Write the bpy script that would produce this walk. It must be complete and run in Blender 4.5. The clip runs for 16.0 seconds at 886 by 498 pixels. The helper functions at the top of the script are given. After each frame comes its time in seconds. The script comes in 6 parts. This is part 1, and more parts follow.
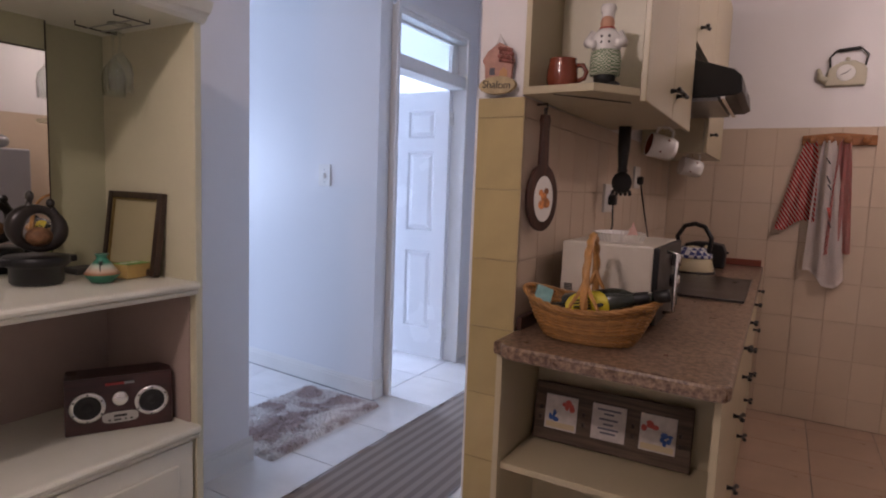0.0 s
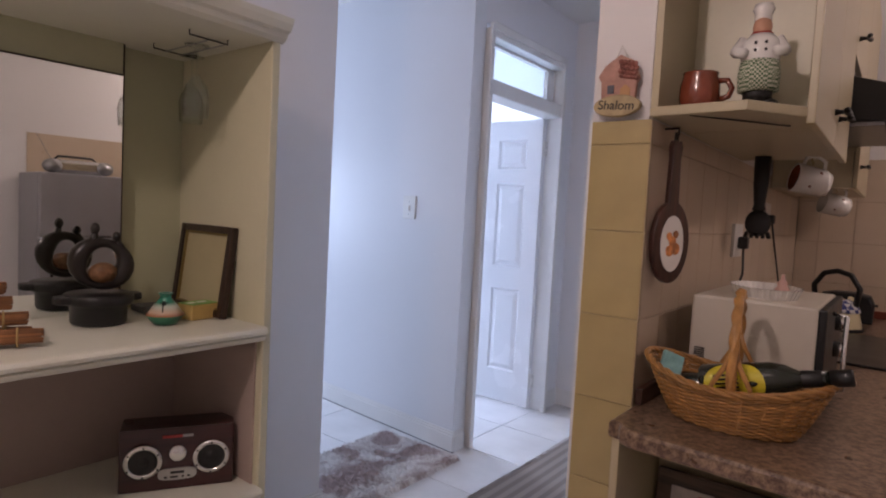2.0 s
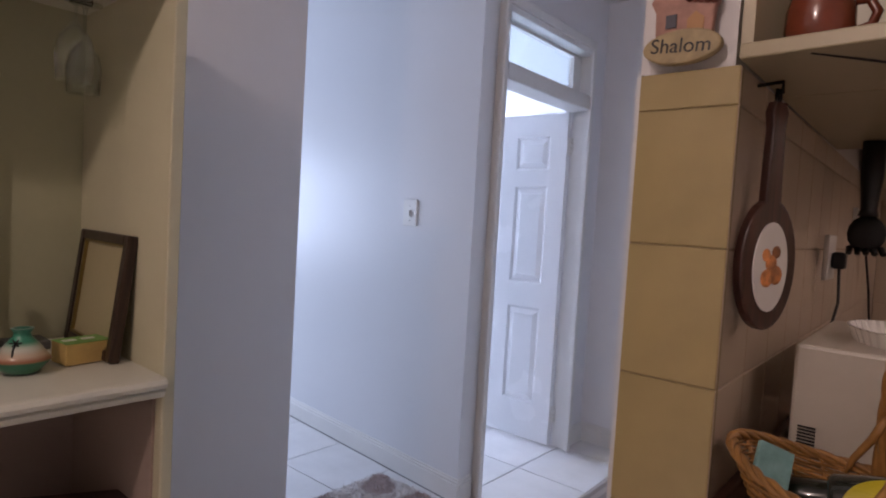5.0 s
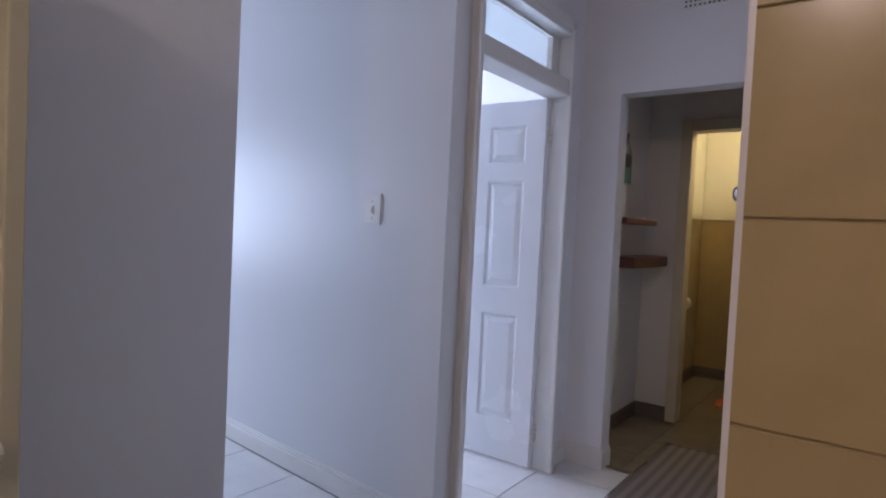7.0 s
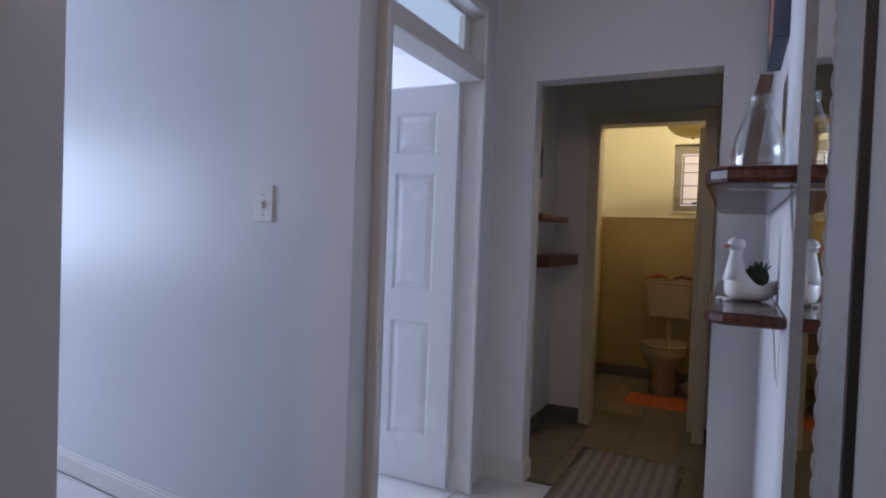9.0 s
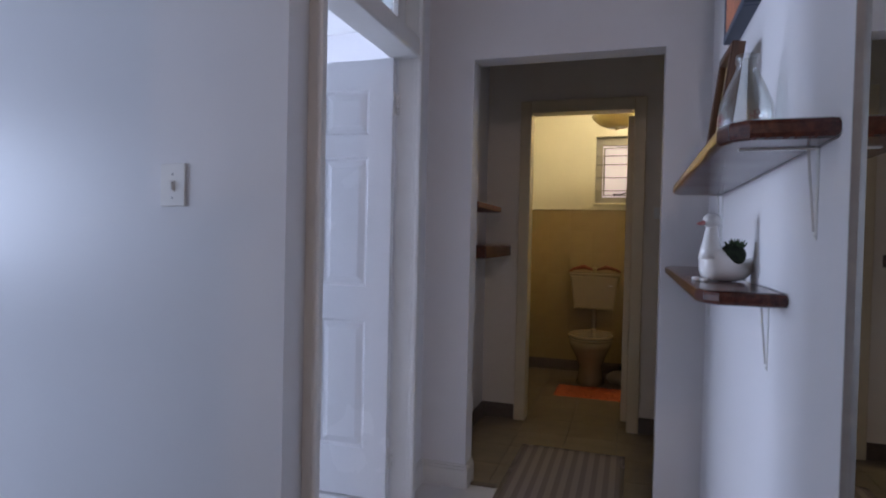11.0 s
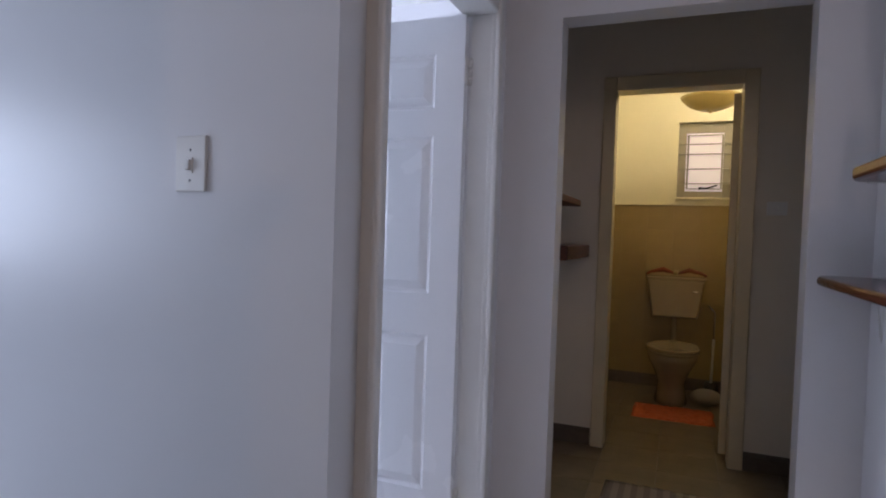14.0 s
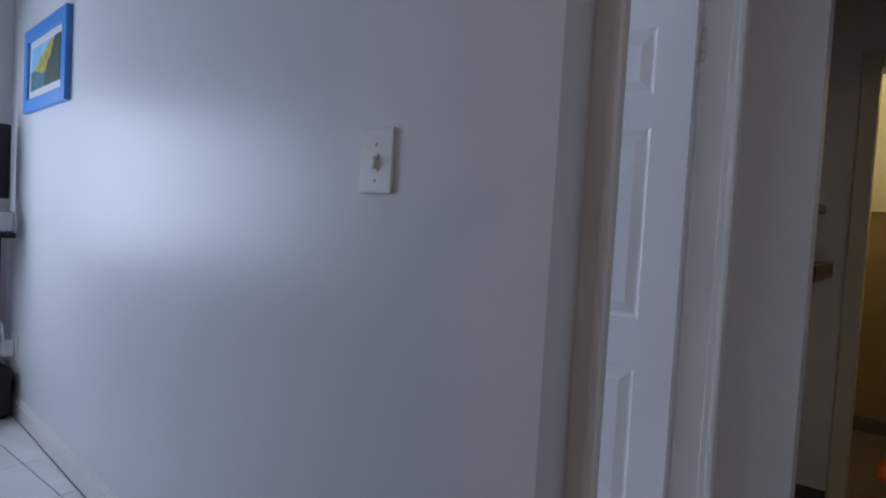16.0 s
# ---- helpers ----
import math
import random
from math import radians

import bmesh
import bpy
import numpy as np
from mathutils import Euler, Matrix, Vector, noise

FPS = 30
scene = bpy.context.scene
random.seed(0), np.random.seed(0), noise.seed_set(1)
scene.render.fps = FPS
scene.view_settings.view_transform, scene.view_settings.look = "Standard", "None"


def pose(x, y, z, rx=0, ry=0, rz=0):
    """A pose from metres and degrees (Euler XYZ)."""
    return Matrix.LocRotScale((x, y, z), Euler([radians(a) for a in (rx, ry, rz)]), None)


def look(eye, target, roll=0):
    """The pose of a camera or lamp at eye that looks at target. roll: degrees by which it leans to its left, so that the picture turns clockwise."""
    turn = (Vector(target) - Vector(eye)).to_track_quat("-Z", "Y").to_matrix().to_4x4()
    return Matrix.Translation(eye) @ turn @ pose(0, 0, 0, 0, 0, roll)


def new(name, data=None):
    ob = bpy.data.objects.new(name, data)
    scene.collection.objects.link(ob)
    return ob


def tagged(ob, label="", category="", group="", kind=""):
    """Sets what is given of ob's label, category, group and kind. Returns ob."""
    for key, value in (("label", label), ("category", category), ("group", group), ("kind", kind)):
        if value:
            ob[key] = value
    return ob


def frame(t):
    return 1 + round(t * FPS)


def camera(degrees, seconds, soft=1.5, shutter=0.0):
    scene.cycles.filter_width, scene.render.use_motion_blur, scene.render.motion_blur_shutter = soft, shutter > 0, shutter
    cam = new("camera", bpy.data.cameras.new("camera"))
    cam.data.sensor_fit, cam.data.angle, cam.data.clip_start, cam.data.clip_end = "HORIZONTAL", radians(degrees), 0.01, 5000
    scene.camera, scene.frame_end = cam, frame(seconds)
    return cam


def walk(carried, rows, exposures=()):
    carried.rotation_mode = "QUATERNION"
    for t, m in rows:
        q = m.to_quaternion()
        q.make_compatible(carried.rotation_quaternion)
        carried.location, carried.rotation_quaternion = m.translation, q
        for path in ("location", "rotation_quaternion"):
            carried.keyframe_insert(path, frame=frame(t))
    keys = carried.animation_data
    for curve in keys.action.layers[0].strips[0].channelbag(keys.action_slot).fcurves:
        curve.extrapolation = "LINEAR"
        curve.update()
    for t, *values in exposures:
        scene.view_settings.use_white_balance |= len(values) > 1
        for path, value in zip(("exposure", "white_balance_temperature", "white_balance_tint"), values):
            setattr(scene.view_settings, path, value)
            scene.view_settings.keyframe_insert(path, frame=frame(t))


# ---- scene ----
cam = camera(74.0, 16.0, soft=2.0)
PATH = [
    (0, (-0.045, -0.322, 1.322), (-1.033, 1.404, 1.112), 2.1),
    (0.5, (-0.11, -0.255, 1.335), (-1.153, 1.44, 1.138), 2.3),
    (1, (-0.173, -0.2, 1.349), (-1.295, 1.447, 1.183), 2.6),
    (1.5, (-0.206, -0.162, 1.351), (-1.397, 1.439, 1.215), 2.8),
    (2, (-0.226, -0.111, 1.341), (-1.453, 1.464, 1.221), 3.0),
    (2.5, (-0.262, -0.038, 1.343), (-1.511, 1.52, 1.23), 3.1),
    (3, (-0.309, 0.044, 1.35), (-1.576, 1.587, 1.239), 3.1),
    (3.5, (-0.356, 0.139, 1.355), (-1.643, 1.665, 1.248), 3.2),
    (4, (-0.377, 0.225, 1.353), (-1.681, 1.737, 1.252), 3.2),
    (6.5, (-0.678, 0.538, 1.304), (-1.911, 2.112, 1.227), 3.1),
    (7, (-0.744, 0.619, 1.295), (-1.931, 2.226, 1.226), 2.8),
    (7.5, (-0.809, 0.701, 1.297), (-1.924, 2.36, 1.23), 2.8),
    (8, (-0.862, 0.767, 1.285), (-1.903, 2.474, 1.227), 2.5),
    (8.5, (-0.911, 0.819, 1.278), (-1.883, 2.566, 1.226), 2.3),
    (9, (-0.974, 0.864, 1.278), (-1.862, 2.656, 1.228), 2.1),
    (9.5, (-1.031, 0.906, 1.267), (-1.829, 2.739, 1.223), 1.8),
    (12, (-1.253, 1.143, 1.209), (-1.818, 3.061, 1.163), 1.2),
    (12.5, (-1.283, 1.229, 1.209), (-1.857, 3.144, 1.158), 1.3),
    (13, (-1.315, 1.304, 1.206), (-1.931, 3.205, 1.152), 1.4),
    (13.5, (-1.361, 1.355, 1.207), (-2.042, 3.235, 1.15), 1.7),
    (14, (-1.452, 1.443, 1.221), (-2.2, 3.297, 1.163), 1.9),
    (14.5, (-1.543, 1.545, 1.225), (-2.402, 3.35, 1.166), 2.1),
    (15, (-1.609, 1.602, 1.229), (-2.595, 3.341, 1.163), 2.5),
    (15.5, (-1.658, 1.627, 1.23), (-2.758, 3.296, 1.165), 2.9),
    (16, (-1.693, 1.667, 1.241), (-2.923, 3.243, 1.161), 3.3),
]
EXPOSURES = [(0, 0.76, 6350, 11), (4, 0.58, 6720, 11), (6.5, 0.27, 6680, 12), (9.5, -0.09, 6550, 11), (12, -0.06, 6780, 11), (14, -0.06, 7020, 11), (16, -0.64, 6850, 8)]
walk(cam, [(t, look(eye, target, roll)) for t, eye, target, roll in PATH], EXPOSURES)

# ---- world and light ----
world = bpy.data.worlds.new("sky")
scene.world = world
world.use_nodes = True
wn = world.node_tree.nodes
sky = wn.new("ShaderNodeTexSky")
sky.sky_type, sky.sun_disc = "NISHITA", False
sky.sun_elevation, sky.sun_rotation = radians(40), radians(200)
world.node_tree.links.new(sky.outputs[0], wn["Background"].inputs[0])
wn["Background"].inputs[1].default_value = 0.1


def lamp(name, kind, where, watts, colour, radius=0.1, size=None):
    data = bpy.data.lights.new(name, kind)
    data.energy, data.color = watts, colour
    if kind == "AREA":
        data.shape, data.size, data.size_y = "RECTANGLE", size[0], size[1]
    else:
        data.shadow_soft_size = radius
    ob = new(name, data)
    ob.matrix_world = where
    return ob


DAY, WARM = (0.57, 0.695, 1.0), (1.0, 0.79, 0.75)
lamp("living_window_light", "AREA", look((-5.95, 1.6, 1.42), (-2.0, 1.9, 1.1)), 55, DAY, size=(1.5, 1.0))
lamp("bedroom_window_light", "AREA", look((-5.95, 3.5, 1.5), (-3.4, 3.1, 0.2)), 140, DAY, size=(0.95, 1.2))
lamp("dining_lamp_light", "POINT", pose(-0.88, -0.79, 2.42), 23, WARM, 0.05)
lamp("kitchen_lamp_light", "POINT", pose(0.9, 2.6, 2.5), 13, WARM, 0.08)
lamp("toilet_lamp_light", "POINT", pose(-1.25, 5.75, 2.42), 17, (1.0, 0.85, 0.57), 0.05)

# ---- materials ----
def mat(name, colour, rough=0.5, metal=0.0, spread=0.06, scale=6.0, bump=0.0, bscale=80.0, per=0.0, coat=0.0, island=False, dirt=0.0, vary=0.07):
    """A surface with broad and fine variation, relief, and a shade of its own for each piece."""
    m = bpy.data.materials.new(name)
    m.use_nodes = True
    nt = m.node_tree
    n, l = nt.nodes, nt.links
    b = n["Principled BSDF"]
    co = n.new("ShaderNodeTexCoord")
    big, fine = n.new("ShaderNodeTexNoise"), n.new("ShaderNodeTexNoise")
    big.inputs["Scale"].default_value, fine.inputs["Scale"].default_value = scale, bscale
    big.inputs["Detail"].default_value = fine.inputs["Detail"].default_value = 5
    for t in (big, fine):
        l.new(co.outputs["Object"], t.inputs["Vector"])
    ramp = n.new("ShaderNodeMapRange")
    ramp.inputs["From Min"].default_value, ramp.inputs["From Max"].default_value = 0.3, 0.7
    ramp.inputs["To Min"].default_value, ramp.inputs["To Max"].default_value = 1 - spread, 1 + spread
    l.new(big.outputs["Fac"], ramp.inputs["Value"])
    last = ramp.outputs["Result"]
    fr = n.new("ShaderNodeMapRange")
    fr.inputs["To Min"].default_value, fr.inputs["To Max"].default_value = 1 - spread * 0.7, 1 + spread * 0.7
    l.new(fine.outputs["Fac"], fr.inputs["Value"])
    mul = n.new("ShaderNodeMath")
    mul.operation = "MULTIPLY"
    l.new(last, mul.inputs[0])
    l.new(fr.outputs["Result"], mul.inputs[1])
    last = mul.outputs[0]
    if per:
        info = n.new("ShaderNodeNewGeometry" if island else "ShaderNodeObjectInfo")
        pr = n.new("ShaderNodeMapRange")
        pr.inputs["To Min"].default_value, pr.inputs["To Max"].default_value = 1 - per, 1 + per
        l.new(info.outputs["Random Per Island" if island else "Random"], pr.inputs["Value"])
        m2 = n.new("ShaderNodeMath")
        m2.operation = "MULTIPLY"
        l.new(last, m2.inputs[0])
        l.new(pr.outputs["Result"], m2.inputs[1])
        last = m2.outputs[0]
    mix = n.new("ShaderNodeMix")
    mix.data_type, mix.blend_type = "RGBA", "MULTIPLY"
    mix.inputs["Factor"].default_value = 1.0
    mix.inputs["A"].default_value = (*colour, 1)
    l.new(last, mix.inputs["B"])
    out = mix.outputs["Result"]
    if dirt:
        st = n.new("ShaderNodeTexNoise")
        st.inputs["Scale"].default_value, st.inputs["Detail"].default_value = 2.2, 8
        l.new(co.outputs["Object"], st.inputs["Vector"])
        sr = n.new("ShaderNodeMapRange")
        sr.inputs["From Min"].default_value, sr.inputs["From Max"].default_value = 0.56, 0.75
        sr.inputs["To Max"].default_value = dirt
        l.new(st.outputs["Fac"], sr.inputs["Value"])
        dm = n.new("ShaderNodeMix")
        dm.data_type = "RGBA"
        dm.inputs["B"].default_value = (colour[0] * 0.45, colour[1] * 0.4, colour[2] * 0.33, 1)
        l.new(sr.outputs["Result"], dm.inputs["Factor"])
        l.new(out, dm.inputs["A"])
        out = dm.outputs["Result"]
    l.new(out, b.inputs["Base Color"])
    rr = n.new("ShaderNodeMapRange")
    rr.inputs["To Min"].default_value, rr.inputs["To Max"].default_value = max(rough - vary, 0.02), min(rough + vary, 1)
    l.new(big.outputs["Fac"], rr.inputs["Value"])
    l.new(rr.outputs["Result"], b.inputs["Roughness"])
    b.inputs["Metallic"].default_value = metal
    b.inputs["Coat Weight"].default_value = coat
    b.inputs["Coat Roughness"].default_value = 0.12
    if bump:
        bp = n.new("ShaderNodeBump")
        bp.inputs["Strength"].default_value, bp.inputs["Distance"].default_value = bump, 0.004
        l.new(fine.outputs["Fac"], bp.inputs["Height"])
        l.new(bp.outputs["Normal"], b.inputs["Normal"])
    return m


def wood(name, dark, light, rough=0.35, along="x", coat=0.0, scale=1.0):
    """Stained wood with grain along one axis."""
    m = mat(name, dark, rough, coat=coat)
    nt = m.node_tree
    n, l = nt.nodes, nt.links
    co, mp, ns, rp = n.new("ShaderNodeTexCoord"), n.new("ShaderNodeMapping"), n.new("ShaderNodeTexNoise"), n.new("ShaderNodeValToRGB")
    stretch = {"x": (1.5, 28, 28), "y": (28, 1.5, 28), "z": (28, 28, 1.5)}[along]
    mp.inputs["Scale"].default_value = [s * scale for s in stretch]
    ns.inputs["Scale"].default_value, ns.inputs["Detail"].default_value, ns.inputs["Distortion"].default_value = 3, 6, 0.6
    rp.color_ramp.elements[0].position, rp.color_ramp.elements[1].position = 0.35, 0.68
    rp.color_ramp.elements[0].color, rp.color_ramp.elements[1].color = (*dark, 1), (*light, 1)
    l.new(co.outputs["Object"], mp.inputs["Vector"])
    l.new(mp.outputs["Vector"], ns.inputs["Vector"])
    l.new(ns.outputs["Fac"], rp.inputs["Fac"])
    l.new(rp.outputs["Color"], n["Principled BSDF"].inputs["Base Color"])
    return m


def glassy(name, colour=(1, 1, 1), rough=0.02, ior=1.45):
    m = bpy.data.materials.new(name)
    m.use_nodes = True
    b = m.node_tree.nodes["Principled BSDF"]
    b.inputs["Base Color"].default_value = (*colour, 1)
    b.inputs["Roughness"].default_value, b.inputs["IOR"].default_value = rough, ior
    b.inputs["Transmission Weight"].default_value = 1.0
    return m


def thin_glass(name, tint=(0.955, 0.97, 0.965), gloss=0.02):
    """Thin clear glass: a tinted see-through sheet with a Fresnel gloss."""
    m = bpy.data.materials.new(name)
    m.use_nodes = True
    n, l = m.node_tree.nodes, m.node_tree.links
    n.remove(n["Principled BSDF"])
    tr, gl, mx, lw, pw, ma = (n.new("ShaderNode" + k) for k in ("BsdfTransparent", "BsdfGlossy", "MixShader", "LayerWeight", "Math", "Math"))
    tr.inputs["Color"].default_value = (*tint, 1)
    gl.inputs["Roughness"].default_value = gloss
    pw.operation, ma.operation = "POWER", "MULTIPLY_ADD"
    pw.inputs[1].default_value, ma.inputs[1].default_value, ma.inputs[2].default_value = 2.6, 0.85, 0.045
    lw.inputs["Blend"].default_value = 0.5
    l.new(lw.outputs["Facing"], pw.inputs[0])
    l.new(pw.outputs[0], ma.inputs[0])
    l.new(ma.outputs[0], mx.inputs[0])
    l.new(tr.outputs[0], mx.inputs[1])
    l.new(gl.outputs[0], mx.inputs[2])
    l.new(mx.outputs[0], n["Material Output"].inputs["Surface"])
    return m


def glow(name, colour, strength):
    m = bpy.data.materials.new(name)
    m.use_nodes = True
    b = m.node_tree.nodes["Principled BSDF"]
    b.inputs["Base Color"].default_value = (*colour, 1)
    b.inputs["Emission Color"].default_value = (*colour, 1)
    b.inputs["Emission Strength"].default_value = strength
    return m


PAINT = mat("white_wall_paint", (0.745, 0.727, 0.73), 0.42, spread=0.012, vary=0.02, scale=1.6, bump=0.10, bscale=34)
SATIN = mat("white_satin_wall_paint", (0.73, 0.73, 0.74), 0.38, spread=0.008, vary=0.015, scale=1.4, bump=0.06, bscale=90)
SATIN.node_tree.nodes["Principled BSDF"].inputs["Specular IOR Level"].default_value = 0.21
GLOSS = mat("white_gloss_enamel", (0.78, 0.78, 0.79), 0.26, spread=0.02, scale=3, bump=0.05, bscale=60)
TRIM = mat("cream_enamel_trim", (0.74, 0.72, 0.69), 0.32, spread=0.03, scale=5, bump=0.06, bscale=50, dirt=0.12)
CEIL = mat("white_ceiling_paint", (0.78, 0.77, 0.75), 0.7, spread=0.03, scale=2, bump=0.1)
CREAM = mat("cream_painted_board", (0.66, 0.62, 0.47), 0.38, spread=0.04, scale=4, bump=0.05, bscale=70, dirt=0.08)
HUTCH = mat("off_white_hutch_paint", (0.70, 0.69, 0.59), 0.35, spread=0.03, scale=4, bump=0.05, bscale=60, dirt=0.1)
LAMIN = mat("cream_cabinet_laminate", (0.46, 0.395, 0.26), 0.34, spread=0.04, scale=5, bump=0.05, bscale=90)
TILE = mat("cream_glazed_wall_tile", (0.44, 0.345, 0.165), 0.2, spread=0.08, scale=7, bump=0.04, bscale=18, per=0.05, coat=0.3)
KGROUT = mat("beige_kitchen_grout", (0.47, 0.37, 0.28), 0.85, spread=0.1, scale=20, bump=0.2)
TILEK = mat("pale_glazed_kitchen_tile", (0.57, 0.46, 0.35), 0.3, spread=0.02, scale=6, bump=0.0, bscale=20, per=0.05, coat=0.2)
GROUT = mat("grey_brown_grout", (0.42, 0.34, 0.21), 0.85, spread=0.1, scale=20, bump=0.2)
FTILE = mat("white_ceramic_floor_tile", (0.70, 0.68, 0.67), 0.22, spread=0.05, scale=5, bump=0.03, bscale=30, per=0.03)
FGROUT = mat("grey_floor_grout", (0.18, 0.175, 0.175), 0.9, spread=0.1, scale=30, bump=0.2)
VINYL = mat("brown_floor_tile", (0.19, 0.15, 0.10), 0.4, spread=0.2, scale=9, bump=0.06, bscale=40, per=0.09)
MIRROR = mat("silvered_mirror", (0.86, 0.88, 0.86), 0.0, metal=1.0, spread=0.0)
MIRROR.node_tree.nodes["Principled BSDF"].inputs["Roughness"].default_value = 0.01
for link in list(MIRROR.node_tree.nodes["Principled BSDF"].inputs["Roughness"].links):
    MIRROR.node_tree.links.remove(link)
GRANITE = mat("brown_granite_laminate", (0.26, 0.19, 0.15), 0.3, spread=0.15, scale=20, bump=0.03, coat=0.2)
BLACK = mat("black_plastic", (0.008, 0.008, 0.009), 0.42, spread=0.1, scale=20, bump=0.05)
CHROME = mat("chrome", (0.75, 0.75, 0.75), 0.18, metal=1.0, spread=0.03)
STEEL = mat("grey_steel", (0.35, 0.35, 0.36), 0.35, metal=0.9, spread=0.06, scale=20)
PLASTIC = mat("white_plastic", (0.74, 0.73, 0.70), 0.35, spread=0.02, scale=10)
CERAMIC = mat("white_glazed_ceramic", (0.78, 0.76, 0.73), 0.15, spread=0.03, scale=12, coat=0.5)
MAHOG = wood("mahogany_varnish", (0.05, 0.011, 0.007), (0.11, 0.026, 0.014), 0.24, "y", coat=0.25)
DARKWOOD = wood("dark_wood", (0.018, 0.010, 0.007), (0.05, 0.026, 0.016), 0.4, "z")
BRASS = mat("aged_brass", (0.32, 0.24, 0.10), 0.35, metal=1.0, spread=0.15, scale=20)
GLASS = thin_glass("clear_thin_glass")
FROST = glassy("frosted_glass", (0.86, 0.95, 0.97), 0.45)

def speckle(m, dark, light, scale):
    """Granite flecks over a material's base colour."""
    n, l = m.node_tree.nodes, m.node_tree.links
    co, v, r = n.new("ShaderNodeTexCoord"), n.new("ShaderNodeTexNoise"), n.new("ShaderNodeValToRGB")
    v.inputs["Scale"].default_value, v.inputs["Detail"].default_value, v.inputs["Roughness"].default_value = scale, 3, 0.7
    r.color_ramp.elements[0].position, r.color_ramp.elements[0].color = 0.38, (*dark, 1)
    r.color_ramp.elements[1].position, r.color_ramp.elements[1].color = 0.62, (*light, 1)
    l.new(co.outputs["Object"], v.inputs["Vector"])
    l.new(v.outputs["Fac"], r.inputs["Fac"])
    l.new(r.outputs["Color"], n["Principled BSDF"].inputs["Base Color"])


speckle(GRANITE, (0.085, 0.046, 0.03), (0.29, 0.195, 0.13), 70)


# ---- mesh helpers ----
def box(bm, x0, x1, y0, y1, z0, z1, bevel=0.0, seg=2):
    r = bmesh.ops.create_cube(bm, size=1, matrix=Matrix.Translation(((x0 + x1) / 2, (y0 + y1) / 2, (z0 + z1) / 2)) @ Matrix.Diagonal((abs(x1 - x0), abs(y1 - y0), abs(z1 - z0), 1)))
    if bevel:
        vs = set(r["verts"])
        es = [e for e in bm.edges if e.verts[0] in vs and e.verts[1] in vs]
        bmesh.ops.bevel(bm, geom=es, offset=bevel, segments=seg, profile=0.5, affect="EDGES")
    return bm


def cube(*a, **k):
    return box(bmesh.new(), *a, **k)


def lathe(profile, seg=28, m=None, bm=None):
    """Turn (radius, height) pairs round z."""
    bm = bm or bmesh.new()
    m = m or Matrix()
    rings = []
    for r, z in profile:
        if r < 1e-5:
            rings.append([bm.verts.new(m @ Vector((0, 0, z)))])
        else:
            rings.append([bm.verts.new(m @ Vector((r * math.cos(a * math.tau / seg), r * math.sin(a * math.tau / seg), z))) for a in range(seg)])
    for p, q in zip(rings, rings[1:]):
        for i in range(seg):
            j = (i + 1) % seg
            if len(p) == 1 and len(q) > 1:
                bm.faces.new((p[0], q[j], q[i]))
            elif len(q) == 1 and len(p) > 1:
                bm.faces.new((p[i], p[j], q[0]))
            elif len(p) > 1:
                bm.faces.new((p[i], p[j], q[j], q[i]))
    for f in bm.faces:
        f.smooth = True
    return bm


def tube(points, radius, seg=8, bm=None, closed=False):
    """A round rod along points; radius may be one number or one for each point."""
    bm = bm or bmesh.new()
    pts = [Vector(p) for p in points]
    rad = radius if isinstance(radius, (list, tuple)) else [radius] * len(pts)
    rings, n = [], len(pts)
    side = None
    for i, p in enumerate(pts):
        a, b = pts[(i - 1) % n if closed else max(i - 1, 0)], pts[(i + 1) % n if closed else min(i + 1, n - 1)]
        d = (b - a).normalized()
        if side is None:
            side = d.cross(Vector((0, 0, 1)) if abs(d.z) < 0.9 else Vector((1, 0, 0))).normalized()
        side = (side - d * side.dot(d)).normalized()
        up = d.cross(side)
        rings.append([bm.verts.new(p + rad[i] * (math.cos(k * math.tau / seg) * side + math.sin(k * math.tau / seg) * up)) for k in range(seg)])
    pairs = list(zip(rings, rings[1:])) + ([(rings[-1], rings[0])] if closed else [])
    for p, q in pairs:
        for k in range(seg):
            bm.faces.new((p[k], p[(k + 1) % seg], q[(k + 1) % seg], q[k])).smooth = True
    if not closed:
        bm.faces.new(rings[0][::-1])
        bm.faces.new(rings[-1])
    return bm


def prism(outline, axis, lo, hi, bm=None, bevel=0.0):
    """A flat outline (pairs) pushed along an axis; for x the pairs are (y, z), for y (x, z), for z (x, y)."""
    bm = bm or bmesh.new()
    def at(p, h):
        return {"x": (h, p[0], p[1]), "y": (p[0], h, p[1]), "z": (p[0], p[1], h)}[axis]
    a = [bm.verts.new(at(p, lo)) for p in outline]
    b = [bm.verts.new(at(p, hi)) for p in outline]
    fs = [bm.faces.new(a), bm.faces.new(b[::-1])]
    for i in range(len(a)):
        j = (i + 1) % len(a)
        fs.append(bm.faces.new((a[i], b[i], b[j], a[j])))
    bmesh.ops.recalc_face_normals(bm, faces=fs)
    if bevel:
        es = [e for f in fs[:2] for e in f.edges]
        bmesh.ops.bevel(bm, geom=list(set(es)), offset=bevel, segments=2, profile=0.5, affect="EDGES")
    return bm


def ball(centre, radii, seg=16, rings=10, bm=None, m=None):
    bm = bm or bmesh.new()
    r = bmesh.ops.create_uvsphere(bm, u_segments=seg, v_segments=rings, radius=1, matrix=(m or Matrix.Translation(centre)) @ Matrix.Diagonal((*radii, 1)))
    for v in r["verts"]:
        for f in v.link_faces:
            f.smooth = True
    return bm


